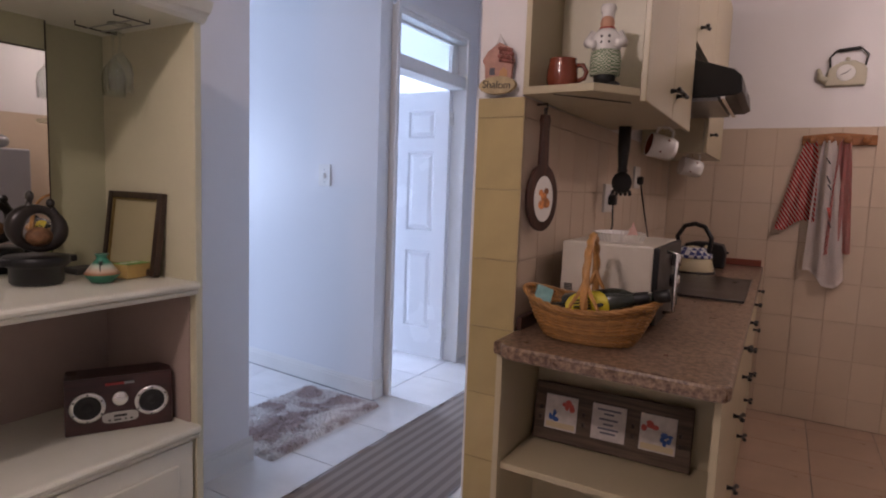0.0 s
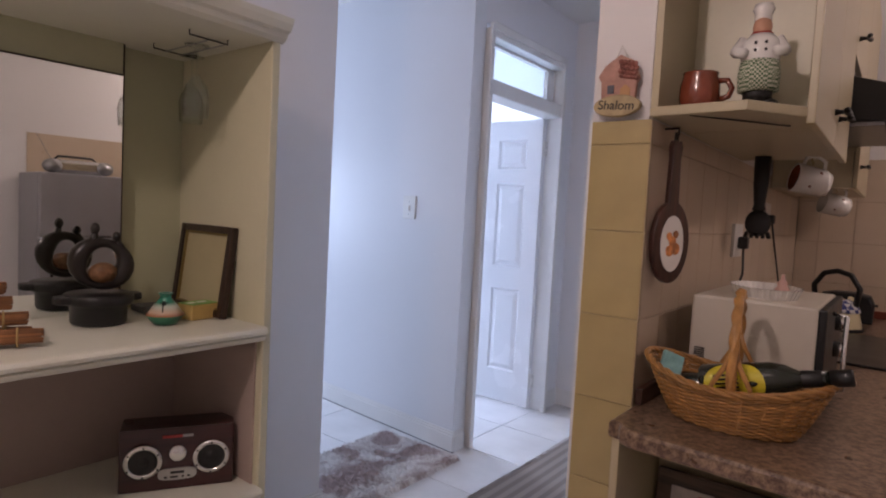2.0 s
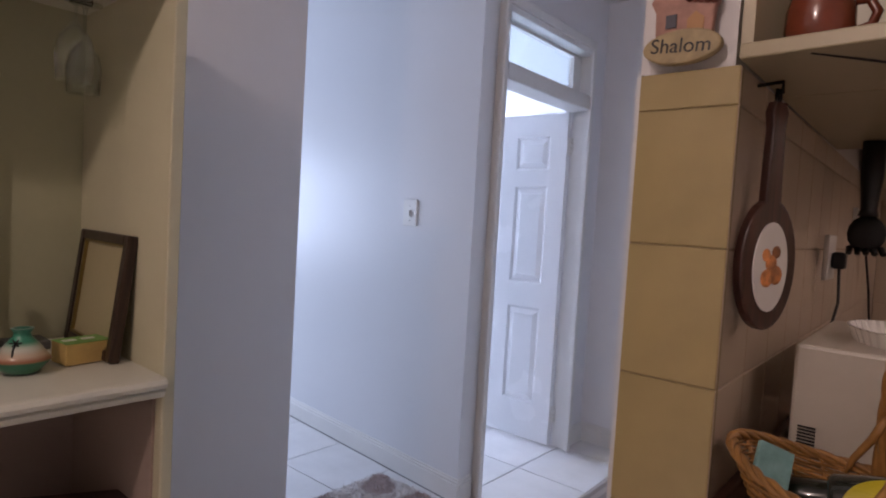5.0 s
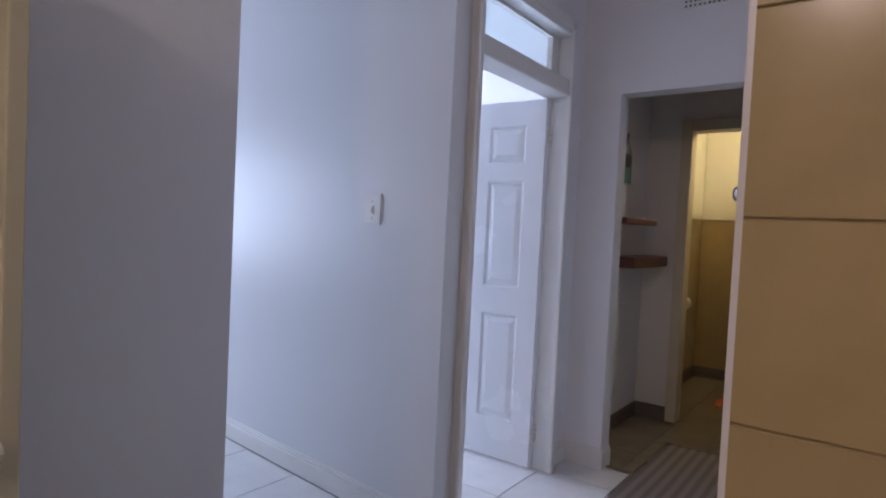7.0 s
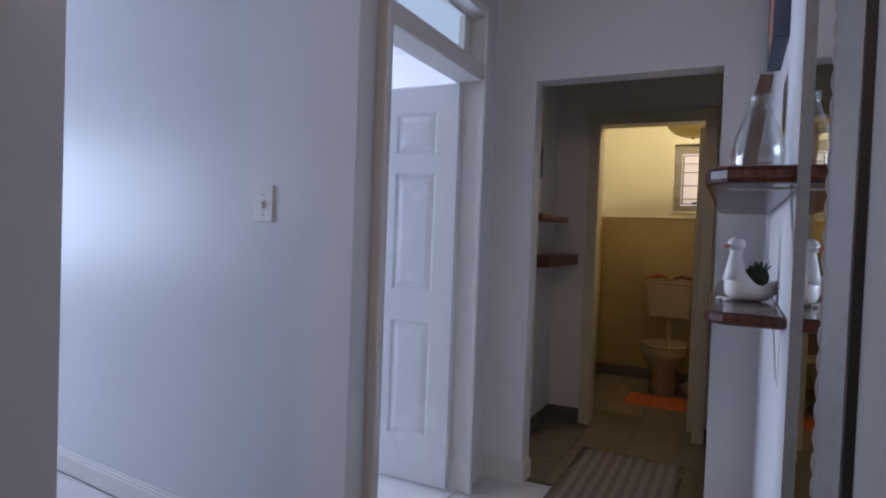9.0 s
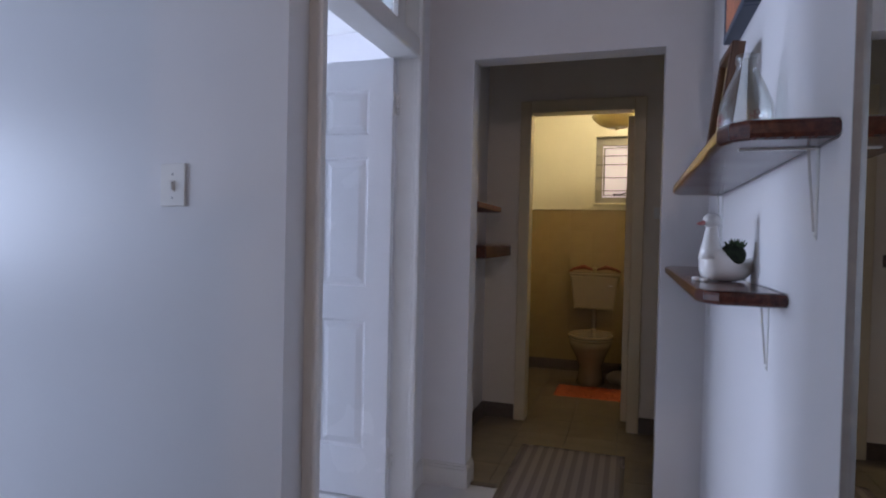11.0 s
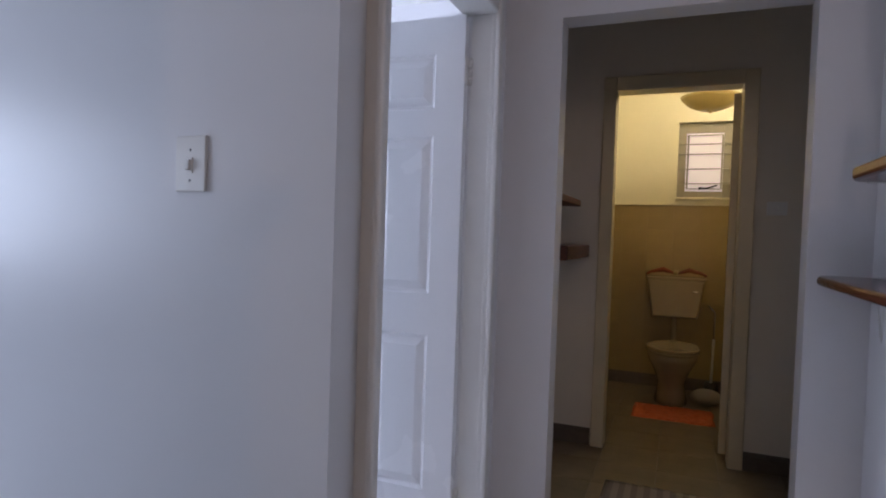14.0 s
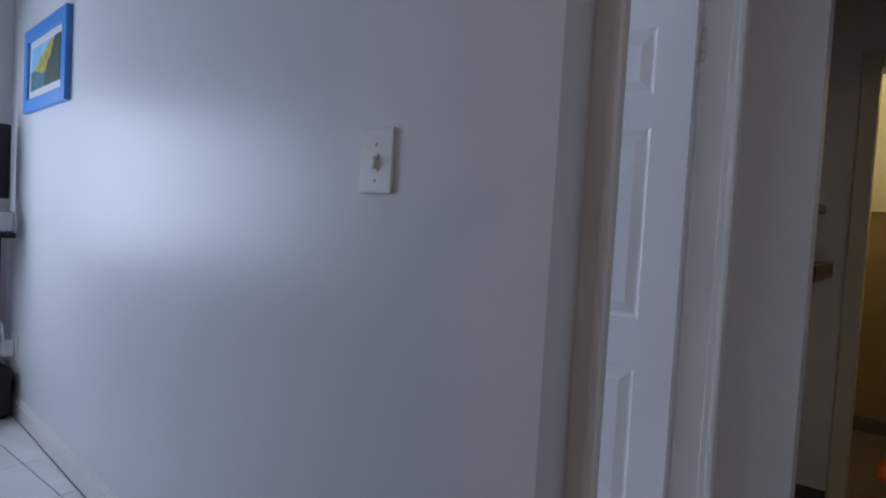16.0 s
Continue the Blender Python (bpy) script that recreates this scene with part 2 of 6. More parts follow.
def mesh_of(name, bm, material):
    me = bpy.data.meshes.new(name)
    bmesh.ops.recalc_face_normals(bm, faces=bm.faces)
    bm.to_mesh(me)
    bm.free()
    me.materials.append(material)
    return me


def part(name, bm, material, parent, label=""):
    ob = new(name, mesh_of(name, bm, material))
    ob.parent = parent
    if label:
        ob["label"] = label
    return ob


def thing(name, label, category, group="", at=None):
    return tagged_empty(name, label, category, group, at or Matrix())


def tagged_empty(name, label, category, group, m):
    ob = tagged(new(name), label, category, group)
    ob.matrix_world = m
    return ob


def single(name, bm, material, label, category, group="", m=None):
    ob = tagged(new(name, mesh_of(name, bm, material)), label, category, group)
    if m is not None:
        ob.matrix_world = m
    return ob


def setting(name, bm, material, label="", category=""):
    return tagged(new(name, mesh_of(name, bm, material)), label or name.replace("_", " "), category, kind="structure")


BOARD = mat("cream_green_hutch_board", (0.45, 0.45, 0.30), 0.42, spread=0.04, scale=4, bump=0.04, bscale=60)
WCPAINT = mat("cream_toilet_paint", (0.74, 0.70, 0.56), 0.4, spread=0.03, scale=2, bump=0.06, bscale=30)
WCTILE = mat("mustard_toilet_tile", (0.36, 0.265, 0.115), 0.3, spread=0.06, scale=5, per=0.04)
WCGROUT = mat("mustard_toilet_grout", (0.32, 0.24, 0.11), 0.8, spread=0.08, scale=20)
WINDOWPAINT = mat("grey_window_enamel", (0.36, 0.33, 0.28), 0.45, spread=0.06, scale=8)
CREAMTRIM = mat("cream_toilet_door_enamel", (0.62, 0.53, 0.36), 0.35, spread=0.04, scale=5, bump=0.05, bscale=50, dirt=0.12)
PASSAGE = mat("cream_passage_paint", (0.73, 0.66, 0.56), 0.45, spread=0.03, scale=2, bump=0.08, bscale=34, dirt=0.06)
SKIRT = mat("brown_tile_skirting", (0.13, 0.10, 0.08), 0.4, spread=0.15, scale=15)

# ---- the plan ----
H = 2.72                              # ceiling
XR, XK = -0.861, -0.707               # partition: hall face, kitchen face
XB, XD, XF = -2.14, -2.142, -6.0       # dresser wall, bedroom door wall, outer wall
YP, YE, YS, YO, YK = 1.275, 1.555, 2.525, 3.77, 3.77
SKEW = 5.0                            # the switch wall stands out of square by this angle
HINGE = Matrix.Translation((XD, YS, 0)) @ pose(0, 0, 0, 0, 0, -SKEW) @ Matrix.Translation((-XD, -YS, 0))
YF = YS + (XD - XF) * math.tan(radians(SKEW))


def wall(name, boxes, material, label):
    b = bmesh.new()
    for q in boxes:
        box(b, *q)
    return setting(name, b, material, label, "wall")


wall("wall_dresser", [(XB - 0.14, XB, -2.6, YE, 0, H)], PAINT, "white painted wall beside the built-in dresser")
setting("wall_switch", prism([(XF, YF), (XD, YS), (XD, YS + 0.11), (XF, YF + 0.11)], "z", 0, H), SATIN, "white satin painted wall with a light switch", "wall")
wall("wall_bedroom_door", [(XD - 0.12, XD - 0.002, YS + 0.11, 2.646, 0, H), (XD - 0.12, XD - 0.002, 3.534, 3.89, 0, H), (XD - 0.12, XD - 0.002, 2.646, 3.534, 2.42, H)], PAINT, "white painted wall round the bedroom door")
wall("wall_opening", [(XD - 0.002, -1.915, YO, 3.89, 0, H), (-1.05, XR, YO, 3.89, 0, H), (-1.915, -1.05, YO, 3.89, 2.075, H)], PAINT, "white painted wall with a plain square opening")
wall("wall_partition", [(XR, XK - 0.012, YP + 0.012, 3.9, 0, H)], PAINT, "white painted partition between hall and kitchen")
wall("wall_kitchen_back", [(XK - 0.012, 2.1, YK + 0.012, 3.9, 0, H)], PAINT, "white painted kitchen wall above the tiles")
wall("wall_kitchen_side", [(2.0, 2.1, -2.6, 3.78, 0, H)], PAINT, "white painted kitchen side wall")
wall("wall_behind", [(XB, 2.1, -2.7, -2.6, 0, H)], PAINT, "white painted wall of the dining end")
wall("wall_passage_west", [(-2.24, -2.12, 3.89, 6.77, 0, H)], PAINT, "white painted passage wall in shade")
wall("wall_passage_east", [(-0.86, -0.76, 3.9, 6.77, 0, H)], PASSAGE, "white painted passage wall in shade")
wall("wall_toilet_door", [(-2.12, -1.87, 4.95, 5.05, 0, H), (-1.12, -0.86, 4.95, 5.05, 0, H), (-1.87, -1.12, 4.95, 5.05, 2.11, H)], PASSAGE, "cream painted wall round the toilet door")
wall("wall_toilet", [(-2.12, -1.5, 6.62, 6.77, 0, H), (-1.1, -0.86, 6.62, 6.77, 0, H), (-1.5, -1.1, 6.62, 6.77, 0, 1.56), (-1.5, -1.1, 6.62, 6.77, 2.175, H), (-2.12, -2.112, 5.05, 6.62, 1.5, H), (-0.868, -0.86, 5.05, 6.62, 1.5, H)], WCPAINT, "cream painted toilet wall above mustard tiles")
wall("wall_windows", [(XF - 0.15, XF, -2.6, 0.6, 0, H), (XF - 0.15, XF, 0.6, 2.4, 0, 0.9), (XF - 0.15, XF, 0.6, 2.4, 2.25, H), (XF - 0.15, XF, 2.4, 3.02, 0, H), (XF - 0.15, XF, 3.02, 4.1, 0, 0.9), (XF - 0.15, XF, 3.02, 4.1, 2.25, H), (XF - 0.15, XF, 4.1, 6.0, 0, H)], PAINT, "white painted outer wall with two windows")
wall("wall_living_end", [(XF, XB - 0.14, -2.7, -2.6, 0, H)], PAINT, "white painted living room wall")
wall("wall_bedroom_end", [(XF, -2.24, 5.0, 5.1, 0, H)], PAINT, "white painted bedroom wall")
setting("ceiling", cube(XF - 0.15, 2.1, -2.7, 6.9, H, H + 0.1), CEIL, "white flat plastered ceiling", "ceiling")
setting("floor", cube(XF - 0.15, 2.1, -2.7, 6.9, -0.12, -0.006), FGROUT, "grey grouted floor under ceramic tiles", "floor")


def skirting(name, segs, material=TRIM, h=0.115, d=0.016, label="white painted moulded skirting board"):
    """Boards of (x0, y0, x1, y1, nx, ny): the wall line and the way it faces."""
    b = bmesh.new()
    for x0, y0, x1, y1, nx, ny in segs:
        for z0, z1, t in ((0.0, h * 0.78, d), (h * 0.78, h * 0.9, d * 0.72), (h * 0.9, h, d * 0.4)):
            box(b, min(x0, x1, x0 + nx * t, x1 + nx * t), max(x0, x1, x0 + nx * t, x1 + nx * t), min(y0, y1, y0 + ny * t, y1 + ny * t), max(y0, y1, y0 + ny * t, y1 + ny * t), z0, z1, bevel=0.0015, seg=1)
    return setting(name, b, material, label, "skirting")


skirting("baseboard_switch_wall", [(XF + 0.03, YS, XD + 0.014, YS, 0, -1)]).matrix_world = HINGE
setting("floor_joint", cube(XF + 0.03, XD + 0.02, YS - 0.0195, YS - 0.002, 0.0, 0.0045), FGROUT, "dark joint between skirting and floor tiles", "trim").matrix_world = HINGE
skirting("baseboard_hall", [(XD, YS, XD, 2.62, 1, 0), (XB, 0.93, XB, YE + 0.016, 1, 0), (XB - 0.14, YE, XB, YE, 0, 1), (XD, 3.541, XD, YO, 1, 0), (XD, YO, -1.9, YO, 0, -1), (-1.915, YO - 0.014, -1.915, 3.885, 1, 0), (XR, YP + 0.012, XR, YO, -1, 0), (XF, 0, XF, YS, 1, 0)])
skirting("baseboard_passage", [(-2.12, 3.9, -2.12, 4.95, 1, 0), (-2.12, 4.95, -1.9, 4.95, 0, -1), (-1.1, 4.95, -0.87, 4.95, 0, -1), (-2.11, 6.612, -0.87, 6.612, 0, -1), (-2.108, 5.06, -2.108, 6.6, 1, 0)], SKIRT, 0.1, 0.01, "dark brown tiled skirting in the passage")

# ---- bedroom doorway ----
d = tagged(new("door_1"), "white six-panel bedroom door standing wide open", "door", kind="structure")


b = bmesh.new()
box(b, -2.235, -2.095, 2.642, 2.667, 0, 2.39, bevel=0.006)
box(b, -2.106, -2.085, 2.622, 2.656, 0, 2.41, bevel=0.007)
part("jamb", b, TRIM, d, "cream painted steel door jamb")
b = bmesh.new()
box(b, -2.205, -2.095, 3.525, 3.536, 0, 2.39, bevel=0.004)
box(b, -2.106, -2.085, 3.502, 3.54, 0, 2.41, bevel=0.007)
box(b, -2.125, -2.097, 3.513, 3.53, 0, 2.03, bevel=0.003)
part("jamb", b, TRIM, d, "cream painted steel door jamb")
b = bmesh.new()
box(b, -2.235, -2.095, 2.667, 3.525, 2.024, 2.11, bevel=0.008)
part("transom_bar", b, TRIM, d)
b = bmesh.new()
box(b, -2.235, -2.095, 2.667, 3.525, 2.34, 2.4, bevel=0.006)
box(b, -2.106, -2.085, 2.645, 3.54, 2.37, 2.42, bevel=0.006)
part("door_head", b, TRIM, d)
b = bmesh.new()
for q in ((2.667, 2.722, 2.11, 2.34), (3.435, 3.525, 2.11, 2.34), (2.722, 3.435, 2.11, 2.13), (2.722, 3.435, 2.325, 2.34)):
    box(b, -2.215, -2.175, *q, bevel=0.002)
part("sash", b, TRIM, d)
g = part("pane", cube(-2.207, -2.202, 2.717, 3.44, 2.125, 2.33), FROST, d, "frosted fanlight glass")
g.visible_shadow = False


def frustum(b, x0, x1, z0, z1, ya, k, yb):
    """Sloped border between a rectangle at depth ya and one inset by k at depth yb."""
    o = [b.verts.new(q) for q in ((x0, ya, z0), (x1, ya, z0), (x1, ya, z1), (x0, ya, z1))]
    i = [b.verts.new(q) for q in ((x0 + k, yb, z0 + k), (x1 - k, yb, z0 + k), (x1 - k, yb, z1 - k), (x0 + k, yb, z1 - k))]
    for a in range(4):
        c = (a + 1) % 4
        b.faces.new((o[a], o[c], i[c], i[a]))
    return i


def panel_leaf(b, x0, x1, y0, y1, z0, z1):
    """A six-panel leaf in the xz plane with sunk mouldings and raised fields on both faces."""
    box(b, x0 + 0.001, x1 - 0.001, y0 + 0.0115, y1 - 0.0115, z0 + 0.001, z1 - 0.001)
    wd = x1 - x0
    xs = [(x0, x0 + 0.115), (x0 + 0.435 * wd, x0 + 0.565 * wd), (x1 - 0.115, x1)]
    rows = [(0.235, 0.83), (0.985, 1.58), (1.68, 1.885)]
    for ya, yb, s in ((y0, y0 + 0.0115, 1), (y1 - 0.0115, y1, -1)):
        face = y0 if s > 0 else y1
        for xa, xb in xs:
            box(b, xa, xb, ya, yb, z0, z1)
        zz = [z0] + [v for r in rows for v in r] + [z1]
        for xa, xb in ((xs[0][1], xs[1][0]), (xs[1][1], xs[2][0])):
            for za, zb in zip(zz[::2], zz[1::2]):
                box(b, xa, xb, ya, yb, za, zb)
            for za, zb in rows:
                frustum(b, xa, xb, za, zb, face, 0.012, face + s * 0.010)
                frustum(b, xa + 0.012, xb - 0.012, za + 0.012, zb - 0.012, face + s * 0.010, 0.006, face + s * 0.010)
                b.faces.new(frustum(b, xa + 0.018, xb - 0.018, za + 0.018, zb - 0.018, face + s * 0.010, 0.028, face + s * 0.001))


b = bmesh.new()
panel_leaf(b, -3.01, -2.212, 3.48, 3.52, 0.012, 2.02)
leaf = part("leaf", b, GLOSS, d, "white gloss six-panel door leaf")
for z in (0.2, 1.82):
    b = tube([(-2.203, 3.518, z - 0.05), (-2.203, 3.518, z + 0.05)], 0.007, 10)
    for k in (-0.03, 0.0, 0.03):
        tube([(-2.203, 3.518, z + k - 0.012), (-2.203, 3.518, z + k + 0.012)], 0.0085, 10, b)
    box(b, -2.2125, -2.2095, 3.486, 3.518, z - 0.05, z + 0.05)
    part("hinge", b, TRIM, leaf, "painted steel butt hinge")
b = lathe([(0, 0), (0.011, 0), (0.011, 0.03), (0.026, 0.035), (0.028, 0.055), (0.018, 0.064), (0, 0.066)], 20, pose(-2.95, 3.48, 1.02, 90))
part("door_handle", b, CHROME, leaf)

# ---- light switch ----
s = thing("light_switch", "white plastic light switch plate on the satin wall", "light switch")
part("plate", cube(-2.632, -2.528, YS - 0.009, YS, 1.3, 1.437, bevel=0.003), PLASTIC, s)
b = cube(-2.59, -2.57, YS - 0.012, YS - 0.008, 1.345, 1.383, bevel=0.001, seg=1)
part("surround", b, TRIM, s)
part("rocker", cube(-2.587, -2.573, YS - 0.019, YS - 0.009, 1.352, 1.378, bevel=0.003), PLASTIC, s)
for z in (1.327, 1.402):
    part("screw", lathe([(0, 0), (0.0035, 0), (0.0035, 0.001), (0, 0.0016)], 10, pose(-2.58, YS - 0.009, z, 90)), STEEL, s)
s.matrix_world = HINGE
s = thing("light_switch", "white light switch in the shaded passage beside the toilet door", "light switch")
part("plate", cube(-1.04, -0.945, 4.941, 4.95, 1.365, 1.436, bevel=0.003), PLASTIC, s)
part("rocker", cube(-1.0, -0.985, 4.933, 4.942, 1.388, 1.412, bevel=0.003), PLASTIC, s)

# ---- toilet door frame, open leaf, window ----
d = tagged(new("door_2"), "cream toilet door folded inward in a cream frame", "door", kind="structure")
b = bmesh.new()
box(b, -1.895, -1.822, 4.925, 5.06, 0, 2.135, bevel=0.006)
part("jamb", b, CREAMTRIM, d)
b = bmesh.new()
box(b, -1.172, -1.098, 4.925, 5.06, 0, 2.135, bevel=0.006)
part("jamb", b, CREAMTRIM, d)
part("door_head", cube(-1.822, -1.172, 4.925, 5.06, 2.055, 2.135, bevel=0.006), CREAMTRIM, d)
lf = part("leaf", cube(0.0, 0.038, 0.0, 0.64, 0.03, 2.04, bevel=0.004), CREAMTRIM, d, "cream painted flush door leaf")
lf.matrix_basis = pose(-1.21, 5.065, 0, 0, 0, -7)

w1 = tagged(new("window_1"), "small steel toilet window with burglar bars and a frosted pane", "window", kind="structure")
b = bmesh.new()
for q in ((-1.5, -1.44, 1.56, 2.175), (-1.16, -1.1, 1.56, 2.175), (-1.44, -1.16, 1.56, 1.62), (-1.44, -1.16, 2.095, 2.175)):
    box(b, q[0], q[1], 6.68, 6.71, q[2], q[3], bevel=0.003)
part("window_frame", b, WINDOWPAINT, w1)
part("window_sill", cube(-1.51, -1.09, 6.585, 6.68, 1.545, 1.565, bevel=0.004), WCPAINT, w1)
part("casement", tube([(-1.425, 6.675, 1.64), (-1.17, 6.675, 1.64), (-1.17, 6.675, 2.075), (-1.425, 6.675, 2.075)], 0.009, 6, closed=True), WINDOWPAINT, w1)
PANE = glow("frosted_daylit_glass", (0.78, 0.72, 0.82), 0.36)
part("pane", cube(-1.46, -1.14, 6.69, 6.695, 1.6, 2.1), PANE, w1, "frosted daylit glass pane")
for z in (1.68, 1.8, 1.92, 2.0):
    part("burglar_bar", tube([(-1.495, 6.655, z), (-1.105, 6.655, z)], 0.005, 6), WINDOWPAINT, w1)
b = tube([(-1.33, 6.66, 1.645), (-1.28, 6.63, 1.64), (-1.2, 6.625, 1.665)], [0.009, 0.008, 0.006], 8)
ball((-1.325, 6.655, 1.642), (0.016, 0.012, 0.012), 10, 6, b)
part("stay_handle", b, BLACK, w1, "black window stay")

for k, (y0, y1) in enumerate(((0.6, 2.4), (3.02, 4.1))):
    w2 = tagged(new(f"window_{k + 2}"), "wide white framed window letting in cool daylight", "window", kind="structure")
    b = bmesh.new()
    for q in ((y0, y0 + 0.05, 0.9, 2.25), (y1 - 0.05, y1, 0.9, 2.25), ((y0 + y1) / 2 - 0.025, (y0 + y1) / 2 + 0.025, 0.95, 2.2), (y0 + 0.05, y1 - 0.05, 0.9, 0.95), (y0 + 0.05, y1 - 0.05, 2.2, 2.25)):
        box(b, XF - 0.11, XF - 0.07, q[0], q[1], q[2], q[3], bevel=0.004)
    part("window_frame", b, GLOSS, w2)
    g = part("pane", cube(XF - 0.094, XF - 0.09, y0 + 0.05, y1 - 0.05, 0.95, 2.2), GLASS, w2)
    g.visible_shadow = False

# ---- air vent ----
v = thing("air_vent", "white cast wall vent with square holes above the opening", "vent")
b = bmesh.new()
nx, nz = 9, 6
xs = [-1.615 + 0.0225 * i for i in range(nx + 1)]
zs = [2.475 + 0.0225 * i for i in range(nz + 1)]
for x in xs:
    box(b, x - 0.0055, x + 0.0055, YO - 0.008, YO, zs[0] - 0.0055, zs[-1] + 0.0055)
for z in zs:
    box(b, xs[0] - 0.0055, xs[-1] + 0.0055, YO - 0.0095, YO - 0.0005, z - 0.0055, z + 0.0055)
part("grille", b, PLASTIC, v)
part("backing", cube(xs[0], xs[-1], YO - 0.003, YO - 0.001, zs[0], zs[-1]), BLACK, v, "dark hollow behind the grille")

# ---- picture with blue frame, television corner ----
p = thing("picture", "beach painting with a white mount in a bright blue frame", "picture")
BLUE = mat("bright_blue_paint", (0.05, 0.26, 0.68), 0.4, spread=0.08, scale=10)
fx0, fx1, fz0, fz1 = -5.6, -4.815, 1.725, 2.17
b = bmesh.new()
for q in ((fx0, fx0 + 0.068, fz0, fz1), (fx1 - 0.068, fx1, fz0, fz1), (fx0 + 0.068, fx1 - 0.068, fz0, fz0 + 0.068), (fx0 + 0.068, fx1 - 0.068, fz1 - 0.068, fz1)):
    box(b, q[0], q[1], YS - 0.028, YS, q[2], q[3], bevel=0.004)
part("frame", b, BLUE, p)
part("mount", cube(fx0 + 0.068, fx1 - 0.068, YS - 0.014, YS - 0.002, fz0 + 0.068, fz1 - 0.068), PLASTIC, p)
ax0, ax1, az0, az1 = fx0 + 0.12, fx1 - 0.12, fz0 + 0.11, fz1 - 0.11
part("artwork", cube(ax0, ax1, YS - 0.018, YS - 0.014, az0, az1), mat("painted_sky", (0.22, 0.50, 0.72), 0.6, spread=0.2, scale=9), p, "seaside painting with sky, sea and dark trees")
part("painted_sea", prism([(ax0, az0), (ax0 + 0.30, az0), (ax0 + 0.34, az0 + 0.05), (ax0 + 0.22, az0 + 0.11), (ax0, az0 + 0.10)], "y", YS - 0.0188, YS - 0.0178), mat("painted_sea_teal", (0.04, 0.16, 0.20), 0.6, spread=0.35, scale=30), p)
part("painted_hill", prism([(ax0 + 0.08, az0 + 0.10), (ax0 + 0.24, az0 + 0.07), (ax1 - 0.10, az0 + 0.09), (ax1 - 0.08, az1 - 0.01), (ax1 - 0.16, az1 - 0.005), (ax0 + 0.22, az1 - 0.06)], "y", YS - 0.0192, YS - 0.0178), mat("painted_hill_yellow", (0.42, 0.36, 0.06), 0.6, spread=0.35, scale=22), p)
part("painted_trees", prism([(ax0 + 0.26, az0), (ax1, az0), (ax1, az1), (ax1 - 0.10, az1), (ax1 - 0.17, az0 + 0.14), (ax1 - 0.22, az0 + 0.12)], "y", YS - 0.0196, YS - 0.0178), mat("painted_tree_green", (0.03, 0.06, 0.035), 0.6, spread=0.5, scale=26), p)
p.matrix_world = HINGE

t = thing("television_stand", "black lacquered television stand in the living room corner", "stand")
DULL = mat("dull_black_lacquer", (0.008, 0.008, 0.010), 0.6, spread=0.1, scale=20)
part("body", cube(-5.97, -5.62, 2.36, 2.795, 0.02, 0.29, bevel=0.008), DULL, t)
part("foot", cube(-5.95, -5.64, 2.38, 2.78, 0.0, 0.02), DULL, t)
part("upright", cube(-5.94, -5.9, 2.38, 2.8, 0.29, 1.03, bevel=0.004), DULL, t)
part("shelf", cube(-5.97, -5.62, 2.36, 2.795, 1.03, 1.06, bevel=0.004), DULL, t)
t = thing("television", "black flat television on the stand", "television")
part("screen", cube(-5.86, -5.8, 2.45, 2.81, 1.25, 1.68, bevel=0.012), DULL, t)
part("foot", cube(-5.9, -5.76, 2.38, 2.58, 1.06, 1.25, bevel=0.01), DULL, t)
single("set_top_box", cube(-5.75, -5.63, 2.66, 2.79, 1.06, 1.18, bevel=0.012), STEEL, "grey set-top box on the television stand", "set-top box")
o = thing("wall_socket", "white plug socket with plugs low on the wall", "socket")
part("plate", cube(-5.8, -5.68, YS - 0.012, YS, 0.3, 0.46, bevel=0.003), PLASTIC, o)
part("plug", cube(-5.77, -5.71, YS - 0.07, YS - 0.012, 0.34, 0.43, bevel=0.01), PLASTIC, o)
o.matrix_world = HINGE
single("white_cable", tube([(-5.71, 2.77, 0.43), (-5.7, 2.76, 0.52), (-5.7, 2.72, 0.6), (-5.7, 2.68, 0.68), (-5.7, 2.72, 0.78), (-5.75, 2.7, 1.04)], 0.008, 6), PLASTIC, "white power cable looping up to the stand", "cable")

# ---- right wall of the hall: shelves ----
def hall_shelf(y0, y1, z0, z1, label, brackets):
    t = thing("wall_shelf", label, "shelf", "varnished wall shelves")
    c = 0.07
    out = [(XR, y0), (-1.035 + c * 0.6, y0), (-1.022, y0 + c * 0.35), (-1.035, y0 + c), (-1.035, y1 - c), (-1.022, y1 - c * 0.35), (-1.035 + c * 0.6, y1), (XR, y1)]
    part("board", prism(out, "z", z0, z1, bevel=0.01), MAHOG, t)
    for y in brackets:
        b = cube(XR - 0.003, XR, y - 0.006, y + 0.006, z0 - 0.165, z0, bevel=0.001, seg=1)
        box(b, XR - 0.13, XR - 0.003, y - 0.006, y + 0.006, z0 - 0.003, z0)
        prism([(XR - 0.003, z0 - 0.15), (XR - 0.007, z0 - 0.15), (XR - 0.02, z0 - 0.003), (XR - 0.015, z0 - 0.003)], "y", y - 0.0015, y + 0.0015, b)
        tube([(XR - 0.003, y, z0 - 0.157), (XR - 0.005, y, z0 - 0.157)], 0.0035, 8, b)
        part("bracket", b, PLASTIC, t, "thin white steel bracket")
    return t


hall_shelf(2.11, 3.38, 1.395, 1.43, "dark varnished mahogany wall shelf holding a glass bottle and picture", (2.225, 3.36))
hall_shelf(2.4, 3.745, 1.087, 1.118, "dark varnished mahogany wall shelf holding a white duck planter", (2.575, 3.64))

